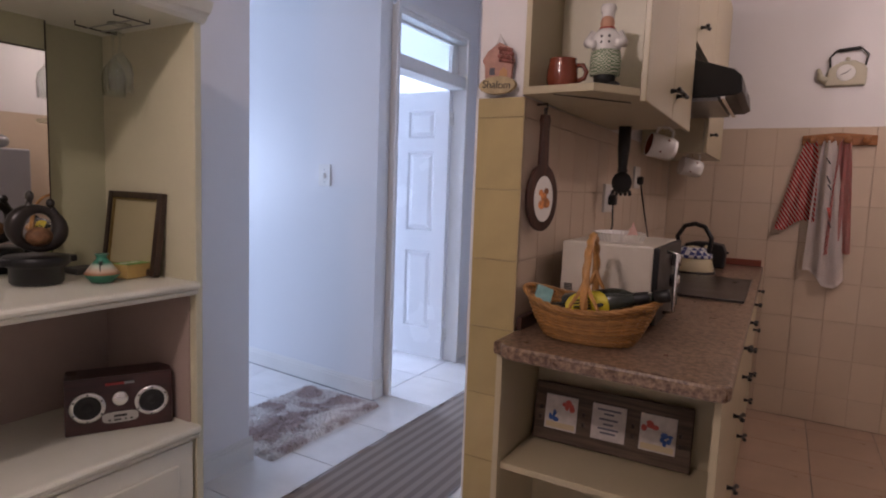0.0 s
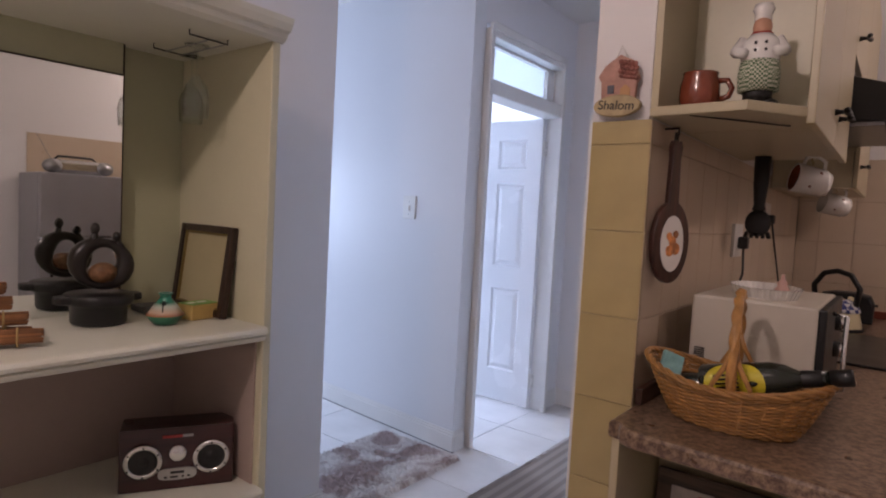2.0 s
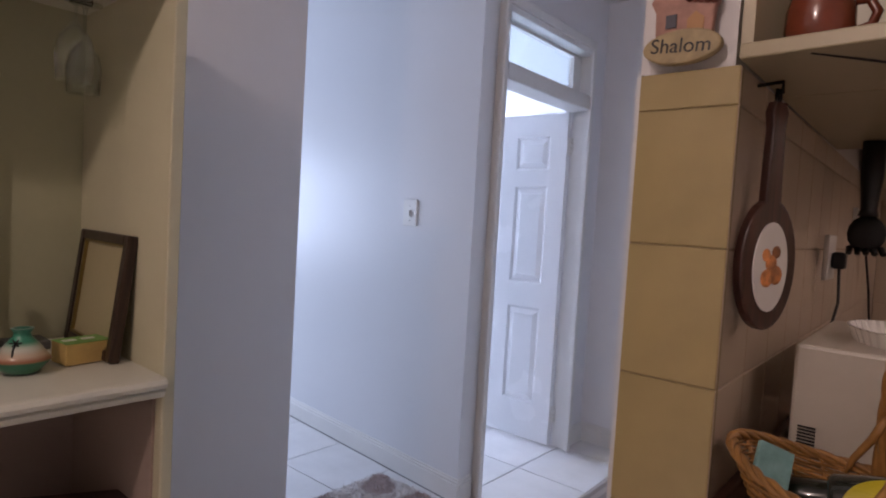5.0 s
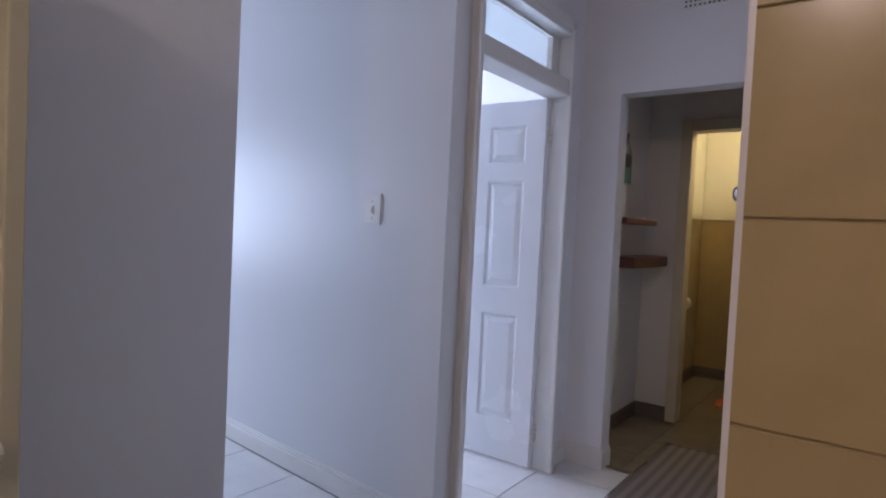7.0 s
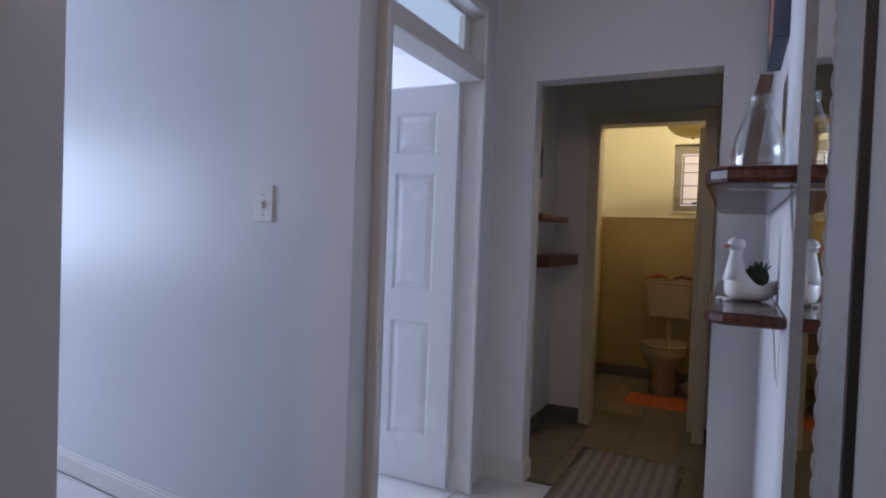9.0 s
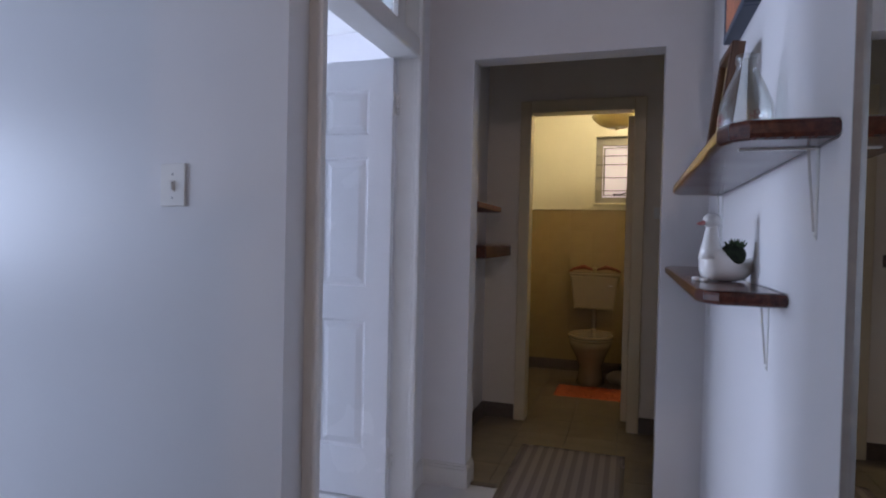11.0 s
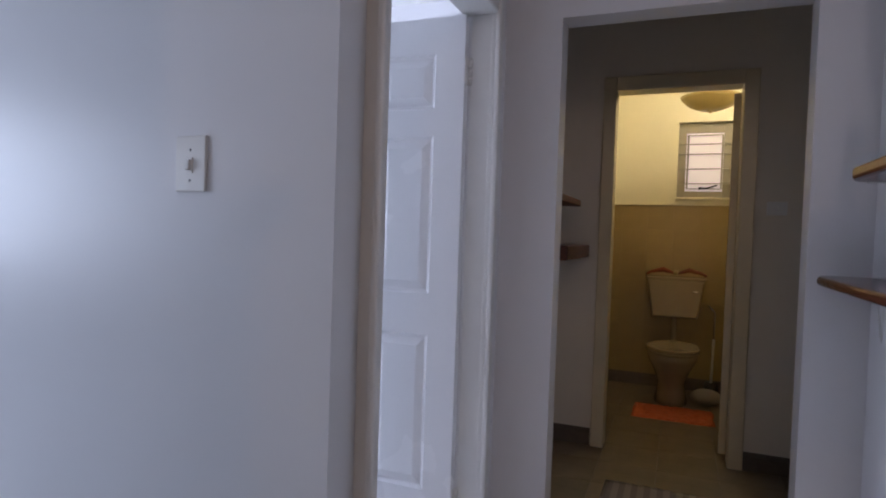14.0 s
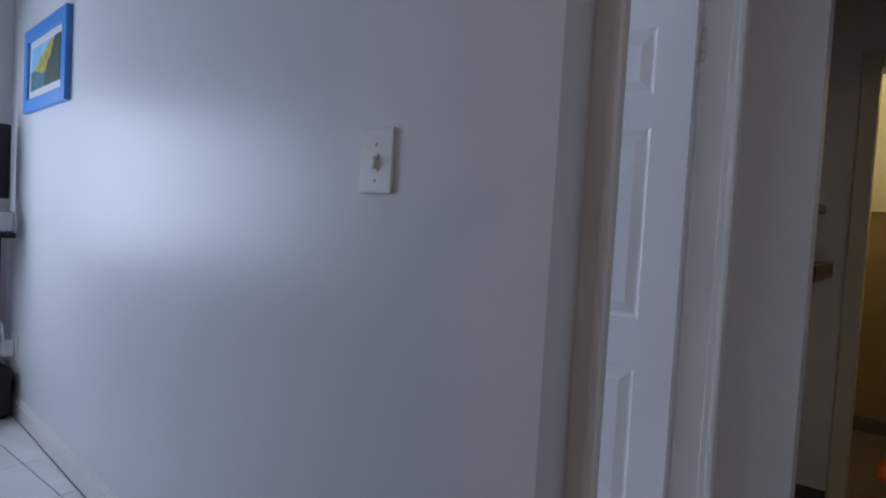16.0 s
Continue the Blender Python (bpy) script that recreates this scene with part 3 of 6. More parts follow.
# ---- tall mirror ----
m = thing("wall_mirror", "tall mirror in a silver beaded frame on the hall wall", "mirror")
SILVER = mat("tarnished_silver_leaf", (0.36, 0.34, 0.33), 0.42, metal=0.5, spread=0.07, scale=30, bump=0.1, bscale=60)
DARKEDGE = mat("black_frame_edge", (0.01, 0.009, 0.009), 0.5)
my0, my1, mz0, mz1 = 1.56, 1.99, 0.25, 2.05
part("mirror_glass", cube(XR - 0.018, XR - 0.012, my0 + 0.04, my1 - 0.02, mz0 + 0.05, mz1 - 0.05), MIRROR, m)
b = bmesh.new()
prism([(XR - 0.004, my0), (XR - 0.010, my0), (XR - 0.027, my0 + 0.034), (XR - 0.028, my0 + 0.04), (XR - 0.018, my0 + 0.046), (XR - 0.004, my0 + 0.046)], "z", mz0, mz1, b)
prism([(XR - 0.004, my1), (XR - 0.014, my1), (XR - 0.027, my1 - 0.014), (XR - 0.027, my1 - 0.018), (XR - 0.018, my1 - 0.022), (XR - 0.004, my1 - 0.022)], "z", mz0, mz1, b)
for z0, z1 in ((mz0, mz0 + 0.055), (mz1 - 0.055, mz1)):
    box(b, XR - 0.024, XR - 0.004, my0 + 0.046, my1 - 0.022, z0, z1, bevel=0.006)
part("frame", b, SILVER, m)
part("backing", cube(XR - 0.009, XR, my0 - 0.01, my1 + 0.002, mz0 - 0.01, mz1 + 0.01), DARKEDGE, m)
bead = mesh_of("bead", ball((0, 0, 0), (0.003, 0.004, 0.0125), 8, 5), SILVER)
for yb in (my0 + 0.042,):
    for i in range(int((mz1 - mz0 - 0.14) / 0.027) + 1):
        ob = new("bead", bead)
        ob.parent = m
        ob.matrix_basis = pose(XR - 0.027, yb, mz0 + 0.07 + i * 0.027)

# ---- things on the hall shelves ----
bt = thing("glass_bottle", "clear glass milk bottle with faint red print on the shelf", "bottle")
part("body", lathe([(0, 0), (0.054, 0), (0.059, 0.008), (0.06, 0.085), (0.056, 0.115), (0.04, 0.155), (0.025, 0.188), (0.021, 0.205), (0.025, 0.208), (0.025, 0.225), (0.02, 0.226), (0.018, 0.203), (0.022, 0.188), (0.037, 0.155), (0.053, 0.115), (0.057, 0.085), (0.056, 0.012), (0, 0.008)], 32), GLASS, bt)
PRINT = mat("faded_red_print", (0.28, 0.05, 0.06), 0.6)
for a in (200, 280):
    b = bmesh.new()
    for i in range(5):
        c = radians(a + 72 * i * 0.12)
        aa = radians(i * 72)
        m4 = pose(0, 0, 0.075, 0, 0, a) @ Matrix.Translation((0.0608, 0.009 * math.cos(aa), 0.009 * math.sin(aa)))
        tube([m4 @ Vector((0, 0.006 * math.cos(k * math.tau / 8), 0.006 * math.sin(k * math.tau / 8))) for k in range(8)], 0.0007, 4, b, closed=True)
    for z, w in ((0.048, 0.022), (0.036, 0.015)):
        pts = [pose(0, 0, z, 0, 0, a + q) @ Vector((0.0608, 0, 0)) for q in (-w * 900, -w * 450, 0, w * 450, w * 900)]
        tube(pts, 0.0018, 4, b)
    part("print", b, PRINT, bt)
bt.matrix_world = pose(-0.931, 2.535, 1.43)

pf = thing("framed_picture", "brown wooden picture frame leaning behind the bottle", "picture frame")
b = bmesh.new()
for q in ((-0.1, -0.075, 0, 0.3), (0.075, 0.1, 0, 0.3), (-0.075, 0.075, 0, 0.025), (-0.075, 0.075, 0.275, 0.3)):
    box(b, q[0], q[1], -0.03, 0.004, q[2], q[3], bevel=0.003)
FRAMEWOOD = wood("brown_frame_wood", (0.05, 0.02, 0.01), (0.11, 0.045, 0.022), 0.4, "z")
part("frame", b, FRAMEWOOD, pf)
part("mount", cube(-0.075, 0.075, -0.012, -0.006, 0.025, 0.275), mat("yellow_card", (0.42, 0.30, 0.12), 0.7), pf)
part("photograph", cube(-0.05, 0.05, -0.014, -0.0115, 0.06, 0.24), mat("faded_print", (0.22, 0.17, 0.16), 0.6, spread=0.4, scale=25), pf)
pf.matrix_world = pose(-0.945, 2.86, 1.43, -7, 0, -88) @ Matrix.Diagonal((0.95, 1, 1.12, 1))

dk = thing("duck_planter", "white glazed duck planter holding a small green succulent", "planter")
b = bmesh.new()
hull = []
for y, w, lo, hi in zip((-0.074, -0.066, -0.045, -0.01, 0.03, 0.065, 0.09, 0.115, 0.137), (0.01, 0.03, 0.048, 0.056, 0.052, 0.04, 0.026, 0.015, 0.005), (0.03, 0.014, 0.003, 0.0, 0.0, 0.004, 0.018, 0.04, 0.058), (0.075, 0.095, 0.108, 0.096, 0.074, 0.066, 0.068, 0.074, 0.078)):
    ring = []
    for k in range(24):
        c_, s_ = math.cos(k * math.tau / 24), math.sin(k * math.tau / 24)
        ring.append(b.verts.new((w * math.copysign(abs(c_) ** 0.8, c_), y, (lo + hi) / 2 + (hi - lo) / 2 * math.copysign(abs(s_) ** 0.85, s_))))
    hull.append(ring)
for p_, q_ in zip(hull, hull[1:]):
    for k in range(24):
        b.faces.new((p_[k], p_[(k + 1) % 24], q_[(k + 1) % 24], q_[k])).smooth = True
b.faces.new(hull[0][::-1])
b.faces.new(hull[-1])
tube([(0, -0.04, 0.07), (0, -0.043, 0.1), (0, -0.044, 0.13), (0, -0.042, 0.155), (0, -0.04, 0.175)], [0.042, 0.032, 0.023, 0.019, 0.02], 18, b)
ball((0, -0.042, 0.18), (0.025, 0.03, 0.025), 18, 12, b)
for sx in (-1, 1):
    ball((sx * 0.022, -0.078, 0.006), (0.016, 0.014, 0.007), 10, 6, b)
part("body", b, CERAMIC, dk)
part("beak", tube([(0, -0.062, 0.177), (0, -0.085, 0.172), (0, -0.095, 0.171)], [0.008, 0.0055, 0.002], 8), mat("pink_glaze", (0.6, 0.22, 0.2), 0.25), dk, "pink painted beak")
SOIL = mat("dark_green_moss", (0.016, 0.026, 0.012), 0.9, spread=0.4, scale=60, bump=0.6, bscale=120)
part("planting_hole", ball((0.026, 0.016, 0.08), (0.037, 0.041, 0.035), 20, 12), SOIL, dk, "dark moss in the open back")
b = bmesh.new()
rng = random.Random(3)
for i in range(34):
    a, r = rng.uniform(0, math.tau), rng.uniform(0.004, 0.023)
    p0 = Vector((0.026 + r * math.cos(a), 0.026 + r * math.sin(a), 0.108 - r * 0.3))
    tip = p0 + Vector((0.02 * math.cos(a) * r / 0.03, 0.02 * math.sin(a) * r / 0.03, rng.uniform(0.01, 0.026)))
    tube([p0, (p0 + tip) / 2, tip], [0.0035, 0.003, 0.0006], 5, b)
part("succulent", b, mat("succulent_green", (0.035, 0.075, 0.03), 0.55, per=0.3, island=True), dk)
dk.matrix_world = pose(-0.938, 2.765, 1.118, 0, 0, -62) @ Matrix.Diagonal((0.82, 0.84, 0.9, 1))
fg = single("figurine", lathe([(0, 0), (0.015, 0), (0.016, 0.012), (0.012, 0.02), (0.014, 0.03), (0.009, 0.042), (0, 0.046)], 14), CERAMIC, "tiny white ceramic figurine on the shelf", "figurine", m=pose(-0.93, 3.2, 1.118))

bp = thing("wall_picture", "dark framed orange picture high on the hall wall", "picture")
b = bmesh.new()
for q in ((2.78, 2.805, 1.87, 2.42), (3.125, 3.15, 1.87, 2.42), (2.805, 3.125, 1.87, 1.895), (2.805, 3.125, 2.395, 2.42)):
    box(b, XR - 0.043, XR, *q, bevel=0.003)
part("frame", b, mat("blue_grey_frame", (0.05, 0.065, 0.10), 0.5), bp)
part("artwork", cube(XR - 0.04, XR - 0.002, 2.805, 3.125, 1.895, 2.395), mat("terracotta_print", (0.45, 0.16, 0.08), 0.6, spread=0.3, scale=8), bp)

# ---- passage shelves and sign ----
t = thing("wall_shelf", "short reddish wooden shelf on the passage wall", "shelf", "passage shelves")
part("board", cube(-2.12, -1.967, 4.12, 4.72, 1.385, 1.42, bevel=0.005), wood("red_brown_wood", (0.09, 0.022, 0.012), (0.2, 0.06, 0.035), 0.45, "y"), t)
t = thing("wall_shelf", "dark wooden shelf with a drawer front on the passage wall", "shelf", "passage shelves")
part("board", cube(-2.12, -1.942, 4.22, 4.94, 1.105, 1.175, bevel=0.006), wood("dull_mahogany", (0.04, 0.009, 0.007), (0.10, 0.022, 0.014), 0.4, "y"), t)
part("bracket", tube([(-2.117, 4.3, 1.02), (-2.117, 4.3, 1.1), (-2.02, 4.3, 1.1)], 0.004, 6), STEEL, t)
t = thing("hanging_sign", "small teal wall sign hanging from a cord in the passage", "sign")
part("board", cube(-2.12, -2.108, 4.4, 4.56, 1.66, 1.85, bevel=0.003), mat("teal_paint", (0.05, 0.17, 0.18), 0.6, spread=0.25, scale=14), t)
part("motif", cube(-2.1085, -2.106, 4.43, 4.53, 1.76, 1.83), mat("navy_ink", (0.03, 0.035, 0.06), 0.6), t)
part("cord", tube([(-2.113, 4.415, 1.85), (-2.114, 4.48, 1.99), (-2.113, 4.545, 1.85)], 0.003, 5), DARKWOOD, t)

# ---- toilet room ----
tl = thing("toilet", "cream ceramic toilet with closed seat and low cistern", "toilet")
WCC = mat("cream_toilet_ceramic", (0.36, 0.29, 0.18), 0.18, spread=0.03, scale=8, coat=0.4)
b = bmesh.new()
prof = [(0.0, 0.12, 0.24, 0.10), (0.06, 0.105, 0.21, 0.09), (0.16, 0.10, 0.19, 0.08), (0.25, 0.13, 0.22, 0.03), (0.33, 0.17, 0.24, 0.0), (0.385, 0.18, 0.25, 0.0)]
rings = []
for z, rx, ry, oy in prof:
    rings.append([b.verts.new((rx * math.cos(a * math.tau / 32), 0.06 + oy + ry * math.sin(a * math.tau / 32), z)) for a in range(32)])
for p_, q_ in zip(rings, rings[1:]):
    for i in range(32):
        b.faces.new((p_[i], p_[(i + 1) % 32], q_[(i + 1) % 32], q_[i])).smooth = True
b.faces.new(rings[0][::-1])
b.faces.new(rings[-1])
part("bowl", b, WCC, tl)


def oval(z0, z1, rx, ry, oy, bm):
    prism([(rx * math.cos(a * math.tau / 36), oy + ry * math.sin(a * math.tau / 36)) for a in range(36)], "z", z0, z1, bm, bevel=0.006)
    return bm


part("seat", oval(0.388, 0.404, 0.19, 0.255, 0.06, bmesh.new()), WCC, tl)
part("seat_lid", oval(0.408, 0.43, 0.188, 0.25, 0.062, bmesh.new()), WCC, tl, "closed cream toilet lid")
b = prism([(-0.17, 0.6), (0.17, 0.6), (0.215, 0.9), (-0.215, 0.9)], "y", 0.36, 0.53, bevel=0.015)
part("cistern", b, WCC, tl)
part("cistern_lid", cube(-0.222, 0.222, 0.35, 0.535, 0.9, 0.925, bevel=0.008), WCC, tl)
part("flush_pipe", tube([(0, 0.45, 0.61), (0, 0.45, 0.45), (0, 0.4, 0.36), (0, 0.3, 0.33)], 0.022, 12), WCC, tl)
b = tube([(0.16, 0.36, 0.82), (0.16, 0.33, 0.82), (0.12, 0.325, 0.815)], 0.007, 8)
part("flush_lever", b, CHROME, tl)
part("water_pipe", tube([(0.25, 0.5, 0.7), (0.3, 0.52, 0.65), (0.3, 0.52, 0.15)], 0.008, 8), CHROME, tl)
tl.matrix_world = pose(-1.475, 6.085, 0)

dc = thing("dried_pod_garland", "bundle of brown dried pods lying on the cistern lid", "decoration")
b = bmesh.new()
rng = random.Random(8)
for sgn in (-1, 1):
    for i in range(6):
        dy = rng.uniform(-0.03, 0.03)
        tube([(0.015 * sgn, dy * 0.3, 0.02), (0.09 * sgn, dy, 0.035 + 0.01 * rng.random()), (0.17 * sgn, dy, 0.025), (0.21 * sgn, dy * 1.2, 0.004 + 0.01 * rng.random())], [0.008, 0.012, 0.01, 0.004], 6, b)
part("pods", b, mat("rust_brown_pod", (0.22, 0.05, 0.02), 0.6, per=0.3, island=True), dc)
part("binding", ball((0, 0, 0.025), (0.022, 0.03, 0.016), 12, 8), mat("straw", (0.4, 0.3, 0.14), 0.7), dc)
dc.matrix_world = pose(-1.475, 6.53, 0.925) @ Matrix.Diagonal((1.08, 1.2, 1.35, 1))

FLUFF = mat("orange_bath_mat_pile", (0.46, 0.10, 0.035), 0.95, spread=0.2, scale=30, bump=0.9, bscale=160)


def pile_mat(name, x0, x1, y0, y1, h, material, label, category, step=0.012, seed=1):
    """A mat with a shaggy uneven top."""
    rng = random.Random(seed)
    nx, ny = int((x1 - x0) / step), int((y1 - y0) / step)
    b = bmesh.new()
    top = [[b.verts.new((x0 + (x1 - x0) * i / nx + rng.uniform(-1, 1) * step * 0.45, y0 + (y1 - y0) * j / ny + rng.uniform(-1, 1) * step * 0.45,
                         (h * rng.uniform(0.45, 1.25)) if 0 < i < nx and 0 < j < ny else 0.0)) for j in range(ny + 1)] for i in range(nx + 1)]
    for i in range(nx):
        for j in range(ny):
            b.faces.new((top[i][j], top[i + 1][j], top[i + 1][j + 1], top[i][j + 1]))
    return single(name, b, material, label, category)


pile_mat("bath_mat", -1.72, -1.19, 5.66, 6.02, 0.012, FLUFF, "orange pile bath mat in front of the toilet", "mat", 0.016)
tp = thing("toilet_roll_holder", "white toilet roll on a wall holder beside the door", "toilet roll")
part("roll", lathe([(0.02, -0.05), (0.052, -0.05), (0.054, -0.045), (0.054, 0.045), (0.052, 0.05), (0.02, 0.05), (0.02, -0.05)], 24, pose(-2.045, 5.86, 0.76, 90)), mat("tissue_paper", (0.75, 0.73, 0.68), 0.95, bump=0.3), tp)
part("arm", tube([(-2.112, 5.8, 0.8), (-2.045, 5.8, 0.8), (-2.045, 5.8, 0.76), (-2.045, 5.92, 0.76)], 0.006, 8), CHROME, tp)
br = thing("toilet_brush", "white toilet brush in a black holder beside the toilet", "toilet brush")
part("holder", lathe([(0, 0), (0.06, 0), (0.062, 0.01), (0.05, 0.1), (0.042, 0.13), (0.036, 0.13), (0, 0.12)], 20), BLACK, br)
part("handle", tube([(0, 0, 0.12), (0.004, 0, 0.3), (0.006, 0, 0.46)], [0.01, 0.008, 0.011], 10), PLASTIC, br)
br.matrix_world = pose(-1.19, 6.42, 0)
# White bag on the floor, shaped as a flattened ball.
wc = thing("plastic_bag", "white plastic bag of rolls beside the toilet", "bag")
part("bag", ball((0, 0, 0.06), (0.11, 0.08, 0.06), 20, 12), mat("thin_white_bag", (0.36, 0.32, 0.27), 0.4, bump=0.8, bscale=30), wc)
wc.matrix_world = pose(-1.23, 6.2, 0)
cl = thing("ceiling_lamp", "round yellowish glass bowl ceiling lamp in the toilet", "lamp")
OPAL = mat("yellowed_opal_glass", (0.66, 0.55, 0.28), 0.25, spread=0.04)
OPAL.node_tree.nodes["Principled BSDF"].inputs["Transmission Weight"].default_value = 0.25
b = lathe([(0.0, -0.095), (0.08, -0.088), (0.14, -0.062), (0.185, -0.02), (0.195, 0.0), (0.19, 0.0), (0.135, -0.056), (0.078, -0.082), (0.0, -0.089)], 40)
part("bowl", b, OPAL, cl)
part("rod", tube([(0, 0, -0.09), (0, 0, H - 2.2)], 0.006, 8), BRASS, cl)
part("finial", ball((0, 0, -0.1), (0.014, 0.014, 0.012), 12, 8), BRASS, cl)
cl.matrix_world = pose(-1.3, 5.85, 2.2)
for name, x, y in (("dining_lamp", -0.88, -0.79), ("kitchen_lamp", 0.9, 2.6)):
    c = thing("ceiling_lamp", "bare warm bulb under a white ceiling rose", "lamp")
    part("rose", lathe([(0, 0), (0.05, 0), (0.055, -0.012), (0.03, -0.03), (0, -0.03)], 24, pose(x, y, H)), PLASTIC, c)
    part("flex", tube([(x, y, H - 0.03), (x, y, H - 0.14)], 0.004, 6), PLASTIC, c)

# ---- dresser with open shelves ----
t = thing("dresser", "off-white painted open dresser with moulded shelf edges", "dresser")
XF1 = -1.609
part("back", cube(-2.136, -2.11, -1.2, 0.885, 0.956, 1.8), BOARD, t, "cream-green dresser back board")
# Pinkish board colour, with the open compartment's shade mixed into it.
LOWER = mat("shaded_pink_lower_board", (0.40, 0.31, 0.27), 0.5, spread=0.05, scale=4, bump=0.04, bscale=60)
part("lower_back", cube(-2.136, -2.11, -1.2, 0.885, 0.0, 0.956), LOWER, t, "pinkish lower back board, coloured darker for shade")
# Added sheet: gives the side panel the same shaded colour below the shelf.
part("lining", cube(-2.11, -1.66, 0.879, 0.884, 0.528, 0.954), LOWER, t, "added thin sheet carrying the shaded pinkish colour")
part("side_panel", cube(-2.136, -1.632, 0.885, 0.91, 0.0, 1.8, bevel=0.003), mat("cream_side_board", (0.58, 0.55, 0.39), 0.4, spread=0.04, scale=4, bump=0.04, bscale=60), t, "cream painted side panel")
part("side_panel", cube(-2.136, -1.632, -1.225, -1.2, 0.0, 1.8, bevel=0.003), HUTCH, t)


def moulded(z1, th, x0, name, y1=0.878, lip=0.02):
    """A thick shelf with a stepped, rounded front edge."""
    f = XF1
    z0 = z1 - th
    o = [(x0, z0), (f - 0.022, z0), (f - 0.014, z0 + th * 0.1), (f - 0.008, z0 + th * 0.35), (f - 0.013, z0 + th * 0.45), (f - 0.003, z0 + th * 0.55), (f, z0 + th * 0.75), (f - 0.004, z0 + th * 0.95), (f - 0.012, z1), (x0, z1)]
    b = prism(o, "y", -1.2, 0.885)
    return part(name, b, HUTCH, t)


moulded(0.996, 0.042, -2.11, "shelf")
moulded(0.528, 0.046, -2.11, "shelf")
o = [(-2.11, 1.79), (-1.625, 1.79), (-1.612, 1.8), (-1.606, 1.812), (-1.594, 1.818), (-1.584, 1.835), (-1.58, 1.85), (-2.11, 1.85)]
part("cornice", prism(o, "y", -1.2, 0.915), HUTCH, t)
for y0, y1 in ((0.45, 0.88), (-0.02, 0.43), (-0.49, -0.04)):
    b = cube(-1.665, -1.637, y0 + 0.006, y1 - 0.006, 0.02, 0.474, bevel=0.004)
    box(b, -1.64, -1.629, y0 + 0.06, y1 - 0.06, 0.08, 0.415, bevel=0.006)
    dd = part("door", b, HUTCH, t)
    part("knob", lathe([(0, 0), (0.008, 0), (0.007, 0.014), (0.015, 0.02), (0.012, 0.03), (0, 0.033)], 16, pose(-1.637, y0 + 0.035, 0.36, 0, 90)), BRASS, dd)
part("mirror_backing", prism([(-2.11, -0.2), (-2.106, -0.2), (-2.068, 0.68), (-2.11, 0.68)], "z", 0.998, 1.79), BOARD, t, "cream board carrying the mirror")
part("mirror", prism([(-2.105, -0.195), (-2.101, -0.195), (-2.063, 0.678), (-2.067, 0.678)], "z", 0.999, 1.695), MIRROR, t, "dresser mirror glass")
part("mirror_edging", tube([(-2.064, 0.68, 0.998), (-2.064, 0.68, 1.787)], 0.0025, 6), DARKWOOD, t)
part("mirror_edging", tube([(-2.061, 0.68, 1.697), (-2.1, -0.195, 1.697)], 0.0025, 6), DARKWOOD, t)
rack = thing("glass_rack", "thin steel stemware rack under the dresser top", "rack")
for xx, ya, yb in ((-1.735, 0.70, 0.81), (-1.97, 0.72, 0.85)):
    part("wire", tube([(xx, ya, 1.788), (xx, ya, 1.775), (xx, yb, 1.775), (xx, yb, 1.788)], 0.0022, 6), BLACK, rack)
for yy in (0.752, 0.8):
    part("wire", tube([(-1.735, yy, 1.772), (-1.97, yy, 1.772)], 0.0018, 6), STEEL, rack)
CUP = [(0, 0.0), (0.034, 0.0), (0.034, -0.002), (0.005, -0.008), (0.0035, -0.03), (0.0035, -0.075), (0.012, -0.09), (0.03, -0.115), (0.036, -0.145), (0.033, -0.2), (0.032, -0.2), (0.035, -0.145), (0.029, -0.116), (0.011, -0.093), (0, -0.086)]
for xx, yy in ((-1.83, 0.775), (-1.965, 0.835)):
    single("wine_glass", lathe(CUP, 28), GLASS, "clear wine glass hanging upside down from the rack", "glass", "hanging wine glasses", pose(xx, yy, 1.777))

def ring_statue():
    b = bmesh.new()
    R = 0.062
    pts = [(0.0, R * math.cos(a), R * math.sin(a)) for a in [k * math.tau / 24 for k in range(24)]]
    tube(pts, [0.02 + 0.007 * math.cos(k * math.tau / 12 + 0.7) for k in range(24)], 12, b, closed=True)
    ball((0, -0.055, 0.0), (0.024, 0.018, 0.04), 14, 10, b)
    ball((0, 0.055, -0.01), (0.024, 0.018, 0.04), 14, 10, b)
    tube([(0, -0.03, 0.05), (0, -0.02, 0.075), (0, -0.018, 0.09)], [0.016, 0.01, 0.008], 10, b)
    ball((0, -0.018, 0.103), (0.014, 0.013, 0.017), 12, 8, b)
    tube([(0, 0.05, 0.04), (0, 0.042, 0.06), (0, 0.04, 0.068)], [0.016, 0.011, 0.009], 10, b)
    ball((0, 0.038, 0.08), (0.013, 0.013, 0.015), 12, 8, b)
    bmesh.ops.translate(b, verts=b.verts, vec=(0, 0, 0.085))
    return b


EBONY = mat("dark_polished_stone", (0.014, 0.010, 0.008), 0.34, spread=0.2, scale=12, bump=0.1)
single("ring_sculpture", ring_statue(), EBONY, "dark carved ring sculpture of joined abstract shapes", "sculpture", m=pose(-1.92, 0.57, 1.08, 0, 0, -12) @ Matrix.Scale(0.92, 4))
single("seed_ball", ball((0, 0, 0.028), (0.028, 0.036, 0.028), 18, 12), mat("brown_carved_seed", (0.16, 0.075, 0.03), 0.6, spread=0.4, scale=70, bump=0.8, bscale=90), "brown carved seed ball inside the sculpture", "ornament", m=pose(-1.91, 0.57, 1.107))
pot = thing("black_casserole", "black cast casserole pot with two side handles", "pot")
